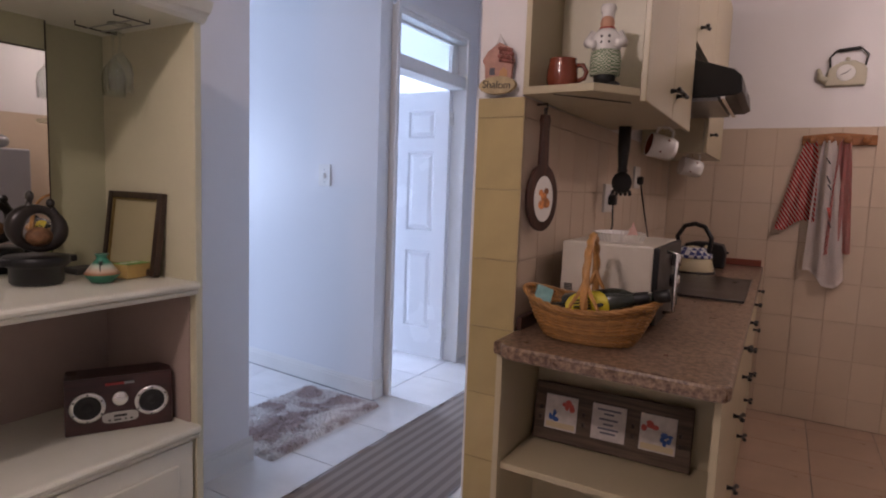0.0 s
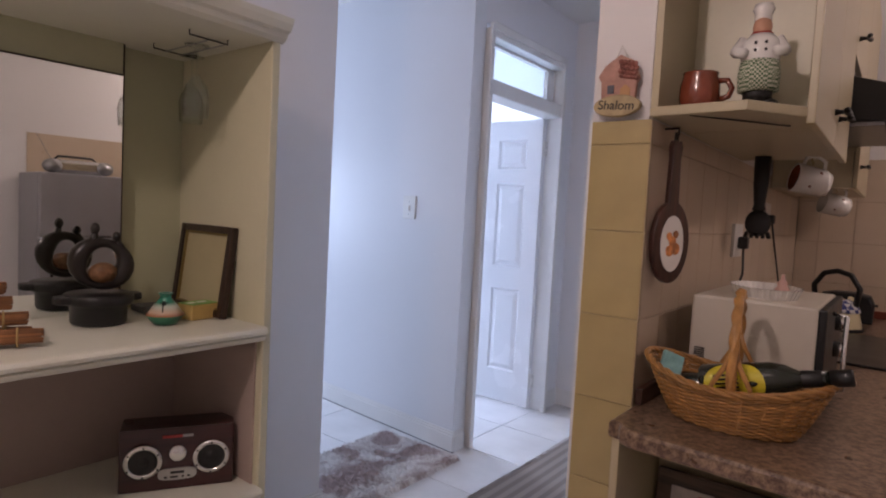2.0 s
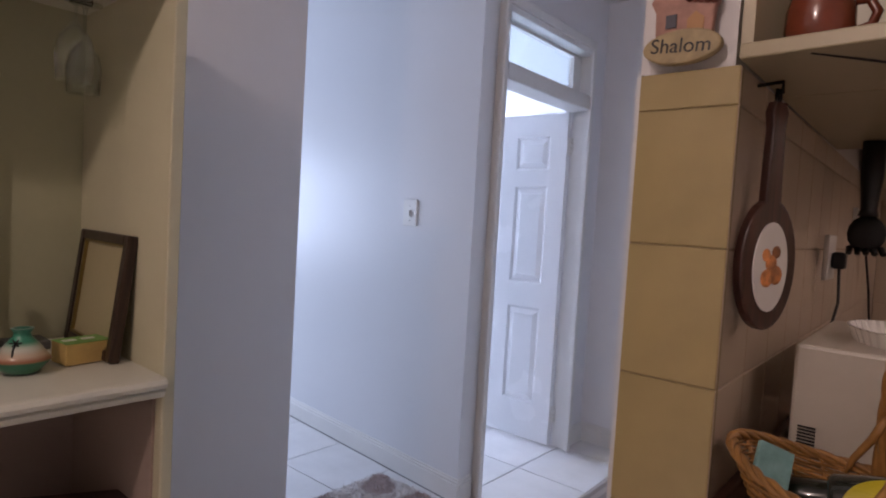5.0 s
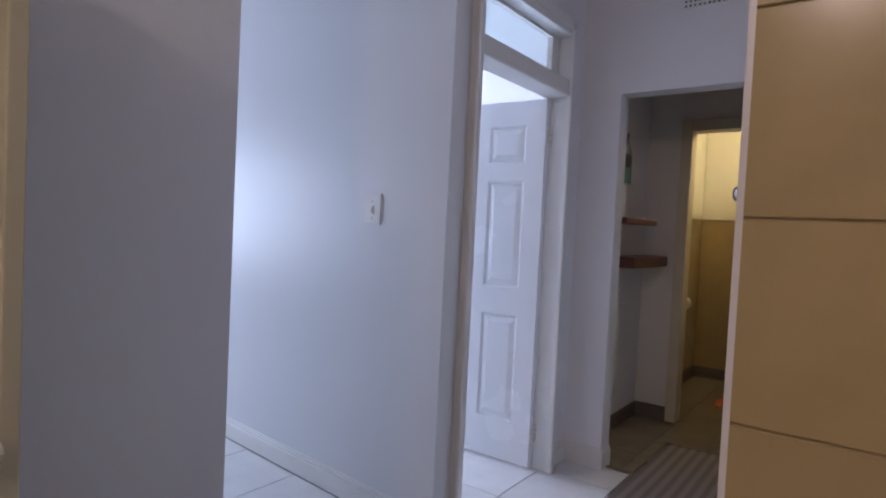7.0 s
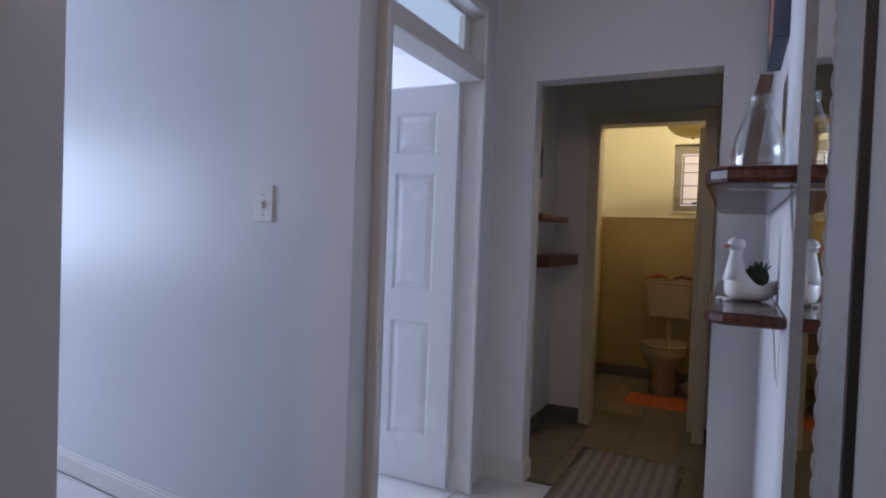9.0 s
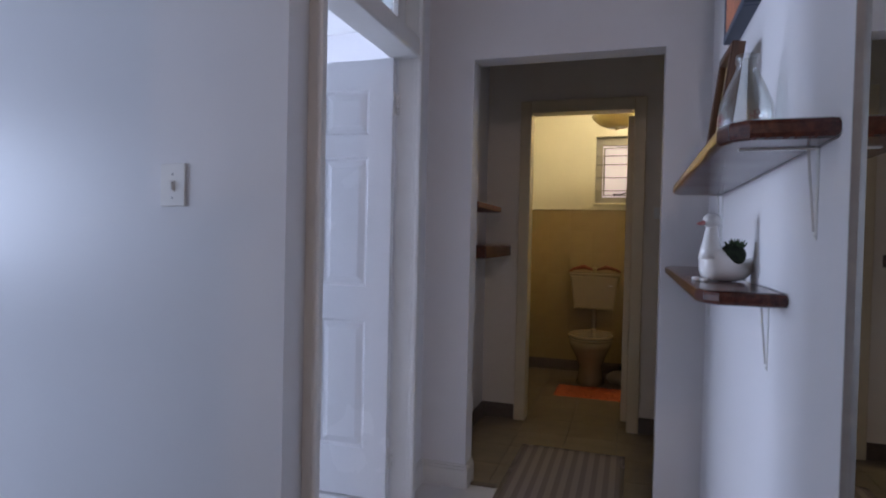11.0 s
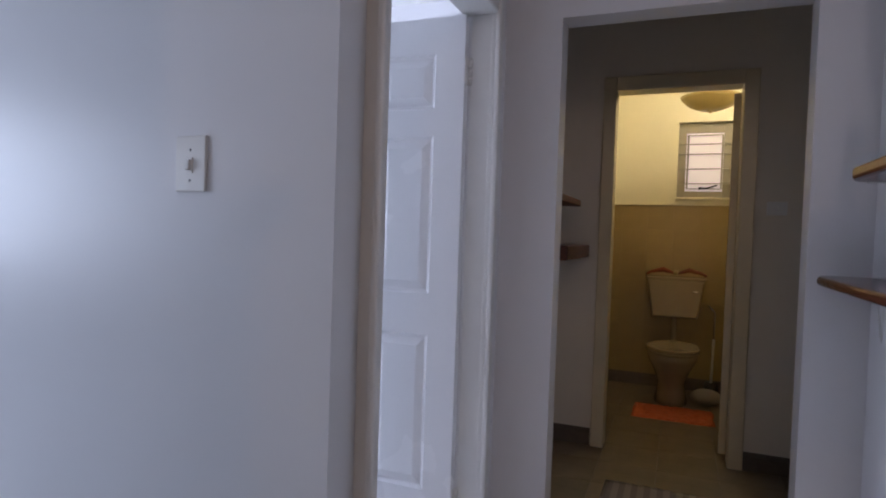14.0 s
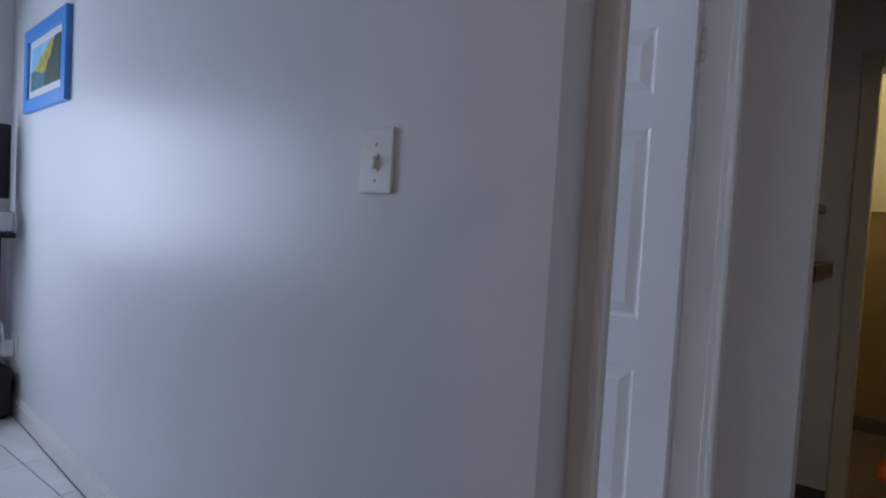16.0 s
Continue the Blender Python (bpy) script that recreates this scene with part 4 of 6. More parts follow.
part("body", lathe([(0, 0), (0.066, 0), (0.071, 0.006), (0.072, 0.045), (0.084, 0.05), (0.088, 0.056), (0.088, 0.072), (0.083, 0.076), (0, 0.076)], 36), BLACK, pot)
for s_ in (-1, 1):
    part("handle", prism([(-0.034, s_ * 0.075), (0.034, s_ * 0.075), (0.026, s_ * 0.106), (0.012, s_ * 0.114), (-0.012, s_ * 0.114), (-0.026, s_ * 0.106)], "z", 0.054, 0.072, bevel=0.004), BLACK, pot)
pot.matrix_world = pose(-1.92, 0.565, 0.998) @ Matrix.Diagonal((1.0, 0.95, 1.08, 1))

vs = thing("painted_vase", "small green squat vase painted with a palm beach", "vase")
b = lathe([(0, 0), (0.03, 0), (0.034, 0.006), (0.05, 0.026), (0.042, 0.036), (0.028, 0.056), (0.016, 0.07), (0.014, 0.078), (0.02, 0.086), (0.016, 0.087), (0.01, 0.078), (0, 0.07)], 32)
VASE = mat("green_glaze", (0.02, 0.16, 0.09), 0.3, spread=0.1, scale=20, coat=0.3)
n, l = VASE.node_tree.nodes, VASE.node_tree.links
co, sp, rp = n.new("ShaderNodeTexCoord"), n.new("ShaderNodeSeparateXYZ"), n.new("ShaderNodeValToRGB")
mr_ = n.new("ShaderNodeMapRange")
mr_.inputs["From Max"].default_value = 0.09
rp.color_ramp.interpolation = "EASE"
for pos, col in ((0.02, (0.015, 0.13, 0.07)), (0.27, (0.02, 0.15, 0.08)), (0.31, (0.35, 0.14, 0.07)), (0.42, (0.55, 0.42, 0.3)), (0.55, (0.5, 0.52, 0.44)), (0.7, (0.03, 0.24, 0.15)), (0.95, (0.02, 0.15, 0.09))):
    e = rp.color_ramp.elements.new(pos)
    e.color = (*col, 1)
l.new(co.outputs["Object"], sp.inputs["Vector"])
l.new(sp.outputs["Z"], mr_.inputs["Value"])
l.new(mr_.outputs["Result"], rp.inputs["Fac"])
l.new(rp.outputs["Color"], n["Principled BSDF"].inputs["Base Color"])
part("body", b, VASE, vs)
b = tube([(0.04, -0.008, 0.034), (0.034, -0.008, 0.05), (0.028, -0.005, 0.062)], 0.0018, 5)
for k in range(6):
    a = k * math.tau / 6
    tube([(0.028, -0.005, 0.062), (0.0285, -0.005 + 0.01 * math.cos(a), 0.062 + 0.008 * math.sin(a))], 0.0014, 4, b)
part("palm_motif", b, BLACK, vs, "painted dark palm tree")
vs.matrix_world = pose(-1.81, 0.692, 0.998, 0, 0, -25)
bx = thing("tea_box", "small yellow and green card box on the dresser shelf", "box")
part("carton", cube(-0.032, 0.032, -0.045, 0.045, 0, 0.044, bevel=0.0015), mat("yellow_card_box", (0.52, 0.36, 0.12), 0.6, spread=0.1, scale=20), bx)
part("lid_print", cube(-0.0325, 0.0325, -0.0455, 0.0455, 0.044, 0.0455), mat("green_print", (0.16, 0.34, 0.07), 0.5, spread=0.25, scale=40), bx, "green printed lid with pale lettering bars")
for yy in (-0.025, 0.012):
    part("lettering_bar", cube(-0.012, 0.004, yy - 0.012, yy + 0.014, 0.0455, 0.046), PLASTIC, bx)
bx.matrix_world = pose(-1.84, 0.806, 0.998, 0, 0, 8)
single("slate_coaster", cube(-0.04, 0.04, -0.04, 0.04, 0, 0.02, bevel=0.003), mat("grey_slate", (0.09, 0.09, 0.09), 0.6, spread=0.2, scale=30), "small dark grey slate box behind the vase", "box", m=pose(-2.02, 0.75, 0.998))

pf = thing("framed_photo", "blank cream picture in a dark wooden photo frame", "picture frame")
b = bmesh.new()
for q in ((-0.155, -0.13, 0, 0.27), (0.13, 0.155, 0, 0.27), (-0.13, 0.13, 0, 0.022), (-0.13, 0.13, 0.248, 0.27)):
    box(b, q[0], q[1], -0.02, 0.003, q[2], q[3], bevel=0.003)
part("frame", b, DARKWOOD, pf)
b = bmesh.new()
for q in ((-0.131, -0.124, 0.02, 0.25), (0.124, 0.131, 0.02, 0.25), (-0.124, 0.124, 0.02, 0.027), (-0.124, 0.124, 0.243, 0.25)):
    box(b, q[0], q[1], -0.016, -0.004, q[2], q[3], bevel=0.001, seg=1)
part("gold_slip", b, BRASS, pf)
part("paper", cube(-0.126, 0.126, -0.008, -0.003, 0.024, 0.246), mat("plain_cream_paper", (0.42, 0.37, 0.22), 0.5, spread=0.04, scale=5), pf)
pf.matrix_world = pose(-1.925, 0.858, 0.998, -7, 0, -2)

MATW = mat("cane_rods", (0.30, 0.13, 0.05), 0.55, spread=0.15, scale=30, per=0.35)
def cane_roll(x, y, z, r, length, rz):
    t = thing("rolled_cane_mat", "rolled brown cane place mat tied with cord", "place mat", "rolled mats")
    k = 0
    a = 0.0
    rr = r
    while rr > r * 0.3:
        b = tube([(-length / 2 + 0.006 * math.sin(k * 5), rr * math.cos(a), r + rr * math.sin(a) * 0.8), (length / 2 + 0.005 * math.cos(k * 3), rr * math.cos(a), r + rr * math.sin(a) * 0.8)], 0.0026, 5)
        part("rod", b, MATW, t)
        a += 0.0052 / rr
        rr -= 0.00042
        k += 1
    for xx in (-length * 0.28, length * 0.28):
        part("cord", tube([(xx, 1.1 * r * math.cos(q * math.tau / 14), r + 0.9 * r * math.sin(q * math.tau / 14)) for q in range(14)], 0.0025, 5, closed=True), mat("straw_cord", (0.45, 0.30, 0.12), 0.7), t)
    t.matrix_world = pose(x, y, z, 0, 0, rz)


cane_roll(-1.76, 0.275, 0.998, 0.022, 0.2, 72)
cane_roll(-1.82, 0.270, 0.998, 0.02, 0.2, 68)
cane_roll(-1.79, 0.260, 1.036, 0.02, 0.19, 75)
cane_roll(-1.79, 0.240, 1.072, 0.02, 0.17, 78)
cane_roll(-1.8, 0.230, 1.108, 0.018, 0.17, 70)

rd = thing("speaker_box", "dark red wooden twin-speaker radio box on the lower shelf", "radio")
REDW = wood("dark_red_veneer", (0.028, 0.006, 0.006), (0.05, 0.011, 0.01), 0.3, "x", coat=0.3)
L = 0.297
o = [(0.0, 0.0), (0.13, 0.0), (0.11, 0.172), (0.01, 0.172)]
part("cabinet", prism(o, "x", -L / 2, L / 2, bevel=0.004), REDW, rd)
tilt = pose(0, 0, 0, 3.4)
for sx in (-0.088, 0.088):
    mm = pose(sx, 0.0045, 0.082, 90 + 3.4)
    sp_ = part("speaker", lathe([(0.038, 0.0005), (0.037, 0.006), (0.031, 0.0065), (0.028, 0.004), (0.015, 0.0015), (0.013, 0.003), (0.008, 0.006), (0, 0.0065)], 32, mm), BLACK, rd, "black paper cone")
    part("chrome_ring", lathe([(0.036, 0.0), (0.037, 0.007), (0.042, 0.008), (0.049, 0.006), (0.05, 0.0), (0.036, 0.0)], 36, mm), CHROME, sp_)
    for k in range(6):
        a = k * math.tau / 6 + 0.5
        part("screw", ball((0, 0, 0), (0.003, 0.003, 0.003), 8, 5, m=mm @ Matrix.Translation((0.043 * math.cos(a), 0.043 * math.sin(a), 0.008))), BLACK, sp_)
mm = pose(0, 0.0055, 0.1, 90 + 3.4)
part("tuning_knob", lathe([(0.024, 0.0), (0.024, 0.006), (0.02, 0.01), (0.008, 0.013), (0, 0.013)], 28, mm), CHROME, rd, "round silver tuning knob")
o = [(0.05 * math.copysign(abs(math.cos(a)) ** 0.6, math.cos(a)), 0.017 * math.copysign(abs(math.sin(a)) ** 0.6, math.sin(a))) for a in [k * math.tau / 28 for k in range(28)]]
pl = part("control_panel", prism(o, "z", 0, 0.005), mat("silver_panel", (0.5, 0.49, 0.47), 0.35, metal=0.6), rd, "silver control panel with small black keys")
pl.matrix_basis = pose(0, 0.0026, 0.042, 93.4)
for i, (xx, ww) in enumerate(((-0.03, 0.009), (-0.008, 0.02), (0.014, 0.006), (0.03, 0.008))):
    part("key", cube(xx - ww / 2, xx + ww / 2, -0.01, -0.005, 0.005, 0.0065), BLACK, pl)
part("display", cube(-0.018, 0.018, 0.002, 0.009, 0.005, 0.0062), BLACK, pl)
part("name_strip", cube(-0.04, 0.012, 0.004, 0.012, 0.144, 0.151), mat("red_strip", (0.4, 0.03, 0.03), 0.4), rd)
part("name_strip", cube(0.012, 0.04, 0.004, 0.012, 0.144, 0.151), STEEL, rd)
rd.matrix_world = pose(-1.782, 0.723, 0.53, 0, 0, 60)

# ---- kitchen: counter, units ----
c = thing("worktop", "brown granite-patterned worktop with a rounded end", "worktop")
o = [(-0.682, 1.13), (-0.672, 1.112), (-0.65, 1.1), (-0.14, 1.078), (-0.118, 1.085), (-0.108, 1.105), (-0.118, 3.768), (XK + 0.001, 3.768), (XK + 0.001, 1.135)]
part("slab", prism(o, "z", 0.866, 0.905, bevel=0.008), GRANITE, c)
part("upstand", cube(XK + 0.001, XK + 0.018, 1.29, 3.74, 0.905, 0.945, bevel=0.003), mat("dark_brown_tile_strip", (0.06, 0.025, 0.018), 0.3), c, "dark brown strip along the wall")
part("upstand", cube(XK + 0.02, -0.13, 3.752, 3.768, 0.905, 0.945, bevel=0.003), mat("red_brown_strip", (0.2, 0.05, 0.03), 0.35), c, "red-brown strip along the wall")

u = thing("end_shelf_unit", "cream open shelf unit at the end of the counter", "shelf unit")
part("side_panel", cube(-0.703, -0.685, 1.15, 1.75, 0, 0.866, bevel=0.002), LAMIN, u)
part("side_panel", cube(-0.145, -0.127, 1.15, 1.75, 0, 0.866, bevel=0.002), LAMIN, u)
part("back", cube(-0.685, -0.145, 1.45, 1.465, 0, 0.866), LAMIN, u)
part("shelf", cube(-0.685, -0.145, 1.17, 1.45, 0.525, 0.545, bevel=0.003), LAMIN, u)
part("shelf", cube(-0.685, -0.145, 1.17, 1.45, 0.08, 0.1, bevel=0.003), LAMIN, u)
part("plinth", cube(-0.685, -0.145, 1.2, 1.45, 0, 0.08), LAMIN, u)


def knob(m, parent):
    b = lathe([(0, 0), (0.009, 0), (0.006, 0.012), (0.006, 0.02), (0, 0.024)], 10, m)
    tube([m @ Vector(q) for q in ((0, -0.036, 0.026), (0, -0.028, 0.03), (0, -0.014, 0.024), (0, 0.014, 0.024), (0, 0.028, 0.03), (0, 0.036, 0.026))], [0.004, 0.008, 0.006, 0.006, 0.008, 0.004], 8, b)
    part("handle", b, BLACK, parent, "small black bow handle")


for y0, y1 in ((1.75, 2.25), (2.25, 2.75), (2.75, 3.25), (3.25, 3.76)):
    u = thing("base_cabinet", "cream laminate base cabinet under the worktop", "cabinet", "base cabinets")
    part("body", cube(-0.7, -0.15, y0 + 0.001, y1 - 0.001, 0.0, 0.866), LAMIN, u)
    dr = part("drawer", cube(-0.149, -0.13, y0 + 0.004, y1 - 0.004, 0.72, 0.86, bevel=0.003), LAMIN, u)
    knob(pose(-0.13, (y0 + y1) / 2, 0.79, 0, 90), dr)
    dr = part("door", cube(-0.149, -0.13, y0 + 0.004, y1 - 0.004, 0.1, 0.715, bevel=0.003), LAMIN, u)
    knob(pose(-0.13, y0 + 0.06, 0.6, 0, 90), dr)
    knob(pose(-0.13, y0 + 0.06, 0.35, 0, 90), dr)

u = thing("wall_cabinet", "cream wall cabinet with an open corner display shelf", "wall cabinet")
sh = [(XK + 0.002, 1.25), (-0.5, 1.238), (-0.408, 1.365), (-0.408, 1.525), (XK + 0.002, 1.525)]
part("shelf", prism(sh, "z", 1.588, 1.61, bevel=0.003), LAMIN, u)
part("shelf", prism(sh, "z", 2.0, 2.02, bevel=0.003), LAMIN, u)
part("shelf", prism(sh, "z", 2.4, 2.42, bevel=0.003), LAMIN, u)
part("side_panel", cube(XK + 0.002, XK + 0.018, 1.252, 1.525, 1.61, 2.4), LAMIN, u)
part("divider", cube(XK + 0.018, -0.41, 1.512, 1.527, 1.61, 2.4), CREAM, u, "pale painted divider board")
part("body", cube(XK + 0.002, -0.412, 1.527, 2.228, 1.588, 2.42), LAMIN, u)
for y0, y1, hy in ((1.37, 1.80, 1.745), (1.803, 2.23, 1.86)):
    dr = part("door", cube(-0.41, -0.392, y0, y1, 1.575, 2.42, bevel=0.003), LAMIN, u)
    knob(pose(-0.392, hy, 1.66, 0, 90), dr)
part("knife_hook", tube([(-0.62, 1.262, 1.588), (-0.45, 1.45, 1.583)], 0.002, 5), BLACK, u)
u = thing("wall_cabinet", "cream wall cabinet beyond the cooker hood", "wall cabinet")
part("body", cube(XK + 0.002, -0.412, 2.86, 3.6, 1.535, 2.42), LAMIN, u)
dr = part("door", cube(-0.41, -0.392, 2.862, 3.598, 1.535, 2.42, bevel=0.003), LAMIN, u)
knob(pose(-0.392, 2.95, 1.63, 0, 90), dr)
u = thing("wall_cabinet", "small cream cabinet above the cooker hood", "wall cabinet")
part("body", cube(XK + 0.002, -0.412, 2.232, 2.856, 1.93, 2.42), LAMIN, u)
dr = part("door", cube(-0.41, -0.392, 2.235, 2.854, 1.93, 2.42, bevel=0.003), LAMIN, u)
knob(pose(-0.392, 2.32, 2.0, 0, 90), dr)

hd = thing("cooker_hood", "black cooker hood with a grey underside", "cooker hood")
o = [(XK + 0.002, 1.715), (-0.24, 1.715), (-0.215, 1.73), (-0.222, 1.79), (-0.25, 1.815), (-0.39, 1.86), (-0.43, 1.925), (XK + 0.002, 1.925)]
part("body", prism(o, "y", 2.24, 2.85, bevel=0.004), BLACK, hd)
part("filter", cube(XK + 0.03, -0.3, 2.27, 2.82, 1.7, 1.716, bevel=0.003), STEEL, hd, "grey filter panel")
part("trim_strip", cube(-0.29, -0.275, 2.25, 2.84, 1.702, 1.716), CHROME, hd)
for yy in (2.36, 2.42):
    part("switch_key", cube(-0.218, -0.212, yy, yy + 0.035, 1.74, 1.765, bevel=0.002), STEEL, hd)

hb = thing("hob", "black glass hob set into the worktop", "hob")
part("plate", cube(-0.62, -0.145, 2.27, 3.0, 0.905, 0.914, bevel=0.003), mat("black_hob_glass", (0.010, 0.009, 0.009), 0.3), hb)

# ---- kitchen: microwave, dish, kettle, toaster ----
mw = thing("microwave", "white microwave oven with two round silver knobs", "microwave")
part("case", cube(-0.645, -0.365, 1.495, 1.93, 0.925, 1.167, bevel=0.006), mat("off_white_microwave_enamel", (0.62, 0.57, 0.49), 0.35, spread=0.03, scale=8), mw)
part("front", cube(-0.366, -0.348, 1.497, 1.928, 0.928, 1.164, bevel=0.004), BLACK, mw, "dark microwave front")
for z in (1.04, 1.11):
    part("knob", lathe([(0, 0), (0.021, 0), (0.021, 0.022), (0.017, 0.028), (0, 0.029)], 24, pose(-0.348, 1.74, z, 0, 90)), CHROME, mw, "round silver knob")
part("door_handle", tube([(-0.348, 1.63, 0.95), (-0.318, 1.63, 0.955), (-0.318, 1.63, 1.14), (-0.348, 1.63, 1.145)], 0.006, 8), CHROME, mw)
for x in (-0.62, -0.39):
    for y in (1.53, 1.9):
        part("foot", lathe([(0, 0), (0.012, 0), (0.012, 0.022), (0, 0.022)], 12, pose(x, y, 0.905)), BLACK, mw)
for i in range(9):
    part("vent_slot", cube(-0.632, -0.606, 1.492, 1.496, 0.985 + i * 0.0055, 0.9875 + i * 0.0055), BLACK, mw)
ds = thing("fluted_dish", "white fluted oval baking dish on the microwave", "dish")
b = bmesh.new()
N = 144
rr = []
for s_, z in ((0.86, 0.0), (0.97, 0.024), (1.0, 0.027), (0.955, 0.027), (0.84, 0.005)):
    rr.append([b.verts.new((0.085 * s_ * (1 + 0.012 * math.cos(k * math.pi / 2)) * math.cos(k * math.tau / N), 0.125 * s_ * (1 + 0.012 * math.cos(k * math.pi / 2)) * math.sin(k * math.tau / N), z)) for k in range(N)])
for p_, q_ in zip(rr, rr[1:]):
    for i in range(N):
        b.faces.new((p_[i], p_[(i + 1) % N], q_[(i + 1) % N], q_[i]))
b.faces.new(rr[0][::-1])
b.faces.new(rr[-1])
part("dish", b, CERAMIC, ds)
ds.matrix_world = pose(-0.505, 1.66, 1.167, 0, 0, 20)
single("figurine", lathe([(0, 0), (0.018, 0), (0.02, 0.01), (0.012, 0.022), (0.014, 0.03), (0.005, 0.04), (0.004, 0.05), (0, 0.056)], 16), mat("pink_porcelain", (0.62, 0.38, 0.33), 0.3), "small pink porcelain figurine in the dish", "figurine", m=pose(-0.47, 1.69, 1.173))
kt = thing("stove_kettle", "cream enamel stove kettle with black handle and checked cloth", "kettle")
part("body", lathe([(0, 0), (0.095, 0), (0.1, 0.008), (0.085, 0.07), (0.05, 0.115), (0.03, 0.125), (0, 0.13)], 32), mat("cream_enamel", (0.62, 0.55, 0.36), 0.25, coat=0.4), kt)
part("base_band", lathe([(0.096, 0.0), (0.104, 0.001), (0.104, 0.012), (0.096, 0.013)], 32), BLACK, kt)
part("handle", tube([(0, -0.075, 0.1), (0, -0.085, 0.17), (0, -0.05, 0.222), (0, 0, 0.235), (0, 0.05, 0.222), (0, 0.085, 0.17), (0, 0.075, 0.1)], 0.011, 10), BLACK, kt)
part("spout", tube([(0.07, 0, 0.05), (0.12, 0, 0.1), (0.135, 0, 0.12)], [0.022, 0.014, 0.011], 12), mat("cream_spout", (0.62, 0.55, 0.36), 0.25), kt)
CHECK = mat("blue_white_check_cloth", (0.5, 0.5, 0.55), 0.9)
n, l = CHECK.node_tree.nodes, CHECK.node_tree.links
ck = n.new("ShaderNodeTexChecker")
ck.inputs["Scale"].default_value = 45
ck.inputs["Color1"].default_value, ck.inputs["Color2"].default_value = (0.6, 0.6, 0.62, 1), (0.05, 0.06, 0.2, 1)
l.new(n.new("ShaderNodeTexCoord").outputs["Object"], ck.inputs["Vector"])
l.new(ck.outputs["Color"], n["Principled BSDF"].inputs["Base Color"])
part("cloth_cover", lathe([(0.05, 0.122), (0.066, 0.112), (0.084, 0.092), (0.09, 0.076), (0.087, 0.074), (0.06, 0.11), (0.04, 0.122)], 24), CHECK, kt, "blue and white checked cloth")
kt.matrix_world = pose(-0.45, 3.15, 0.905, 0, 0, 70) @ Matrix.Scale(1.14, 4)
ts = thing("toaster", "black toaster standing against the tiled corner", "toaster")
b = prism([(-0.15, 0), (0.15, 0), (0.155, 0.12), (0.13, 0.175), (0.06, 0.19), (-0.06, 0.19), (-0.13, 0.175), (-0.155, 0.12)], "y", -0.08, 0.08, bevel=0.015)
part("case", b, BLACK, ts)
part("lever", cube(0.15, 0.172, -0.015, 0.015, 0.11, 0.125, bevel=0.003), BLACK, ts)
ts.matrix_world = pose(-0.43, 3.5, 0.905) @ Matrix.Scale(0.78, 4)

# ---- basket ----
BASKET = mat("golden_wicker", (0.40, 0.20, 0.06), 0.45, spread=0.15, scale=40, per=0.3, island=True)
bk = thing("wicker_basket", "oval golden wicker basket with a tall braided handle", "basket")
def bask(a, u):
    """A point on the basket's side: a round it, u from base to rim."""
    rx, ry = 0.125 + 0.066 * u ** 0.8, 0.075 + 0.045 * u ** 0.8
    return Vector((rx * math.cos(a), ry * math.sin(a), u * (0.095 + 0.035 * math.cos(a) ** 2)))


b = bmesh.new()
rows, NS = 23, 96
for j in range(rows):
    u = (j + 0.5) / rows
    pts = []
    for k in range(NS):
        a = k * math.tau / NS
        p_ = bask(a, u)
        p_ += Vector((math.cos(a), math.sin(a), 0)) * 0.0022 * (1 if (k // 2 + j) % 2 else -1)
        pts.append(p_)
    tube(pts, 0.0025, 5, b, closed=True)
part("weave", b, BASKET, bk)
for k in range(24):
    part("stake", tube([bask(k * math.tau / 24, q / 5) for q in range(6)], 0.003, 5), BASKET, bk)
b = bmesh.new()
for ph in (0, 1, 2):
    tube([bask(k * math.tau / 96, 1.0) + Vector((math.cos(k * math.tau / 96) * math.sin(k * 0.8 + ph * 2.1), math.sin(k * math.tau / 96) * math.sin(k * 0.8 + ph * 2.1), math.cos(k * 0.8 + ph * 2.1))) * 0.005 for k in range(96)], 0.0045, 5, b, closed=True)
part("rim", b, BASKET, bk, "braided wicker rim")
part("base", prism([(0.125 * math.cos(k * math.tau / 32), 0.075 * math.sin(k * math.tau / 32)) for k in range(32)], "z", 0.0, 0.006), BASKET, bk)
CANE = mat("braided_cane", (0.40, 0.20, 0.06), 0.4, spread=0.15, scale=40, per=0.12)
TWIST = Matrix.Rotation(radians(11), 4, "Z")


def arch(k, off, ph):
    """A point along the basket's handle, off its middle line by a turning step."""
    q = k / 48
    y, z = -0.115 * math.cos(math.pi * q), 0.09 + 0.205 * math.sin(math.pi * q) ** 0.75
    a = k * 0.42 + ph * math.tau / 3
    return TWIST @ Vector((off * math.cos(a), y + off * 0.7 * math.sin(a), z + off * 0.7 * math.sin(a)))


hn = part("handle", tube([arch(k, 0.0, 0) for k in range(49)], 0.008, 8), CANE, bk, "thick wrapped cane handle")
for ph in range(3):
    part("strand", tube([arch(k, 0.0058, ph) for k in range(49)], 0.0058, 6), CANE, hn)
for sy in (-1, 1):
    for sx in (-1, 1):
        part("strap", tube([TWIST @ Vector(q) for q in ((0, sy * 0.1, 0.185), (sx * 0.013, sy * 0.108, 0.15), (sx * 0.034, sy * 0.114, 0.112), (sx * 0.042, sy * 0.112, 0.09))], [0.006, 0.006, 0.005, 0.003], 8), CANE, hn)
bk.matrix_world = pose(-0.497, 1.315, 0.907, 0, 0, -3)
GREENG = mat("dark_green_bottle_glass", (0.022, 0.026, 0.02), 0.08, coat=0.5)
YEL = mat("yellow_label", (0.62, 0.52, 0.03), 0.45, spread=0.06, scale=20)
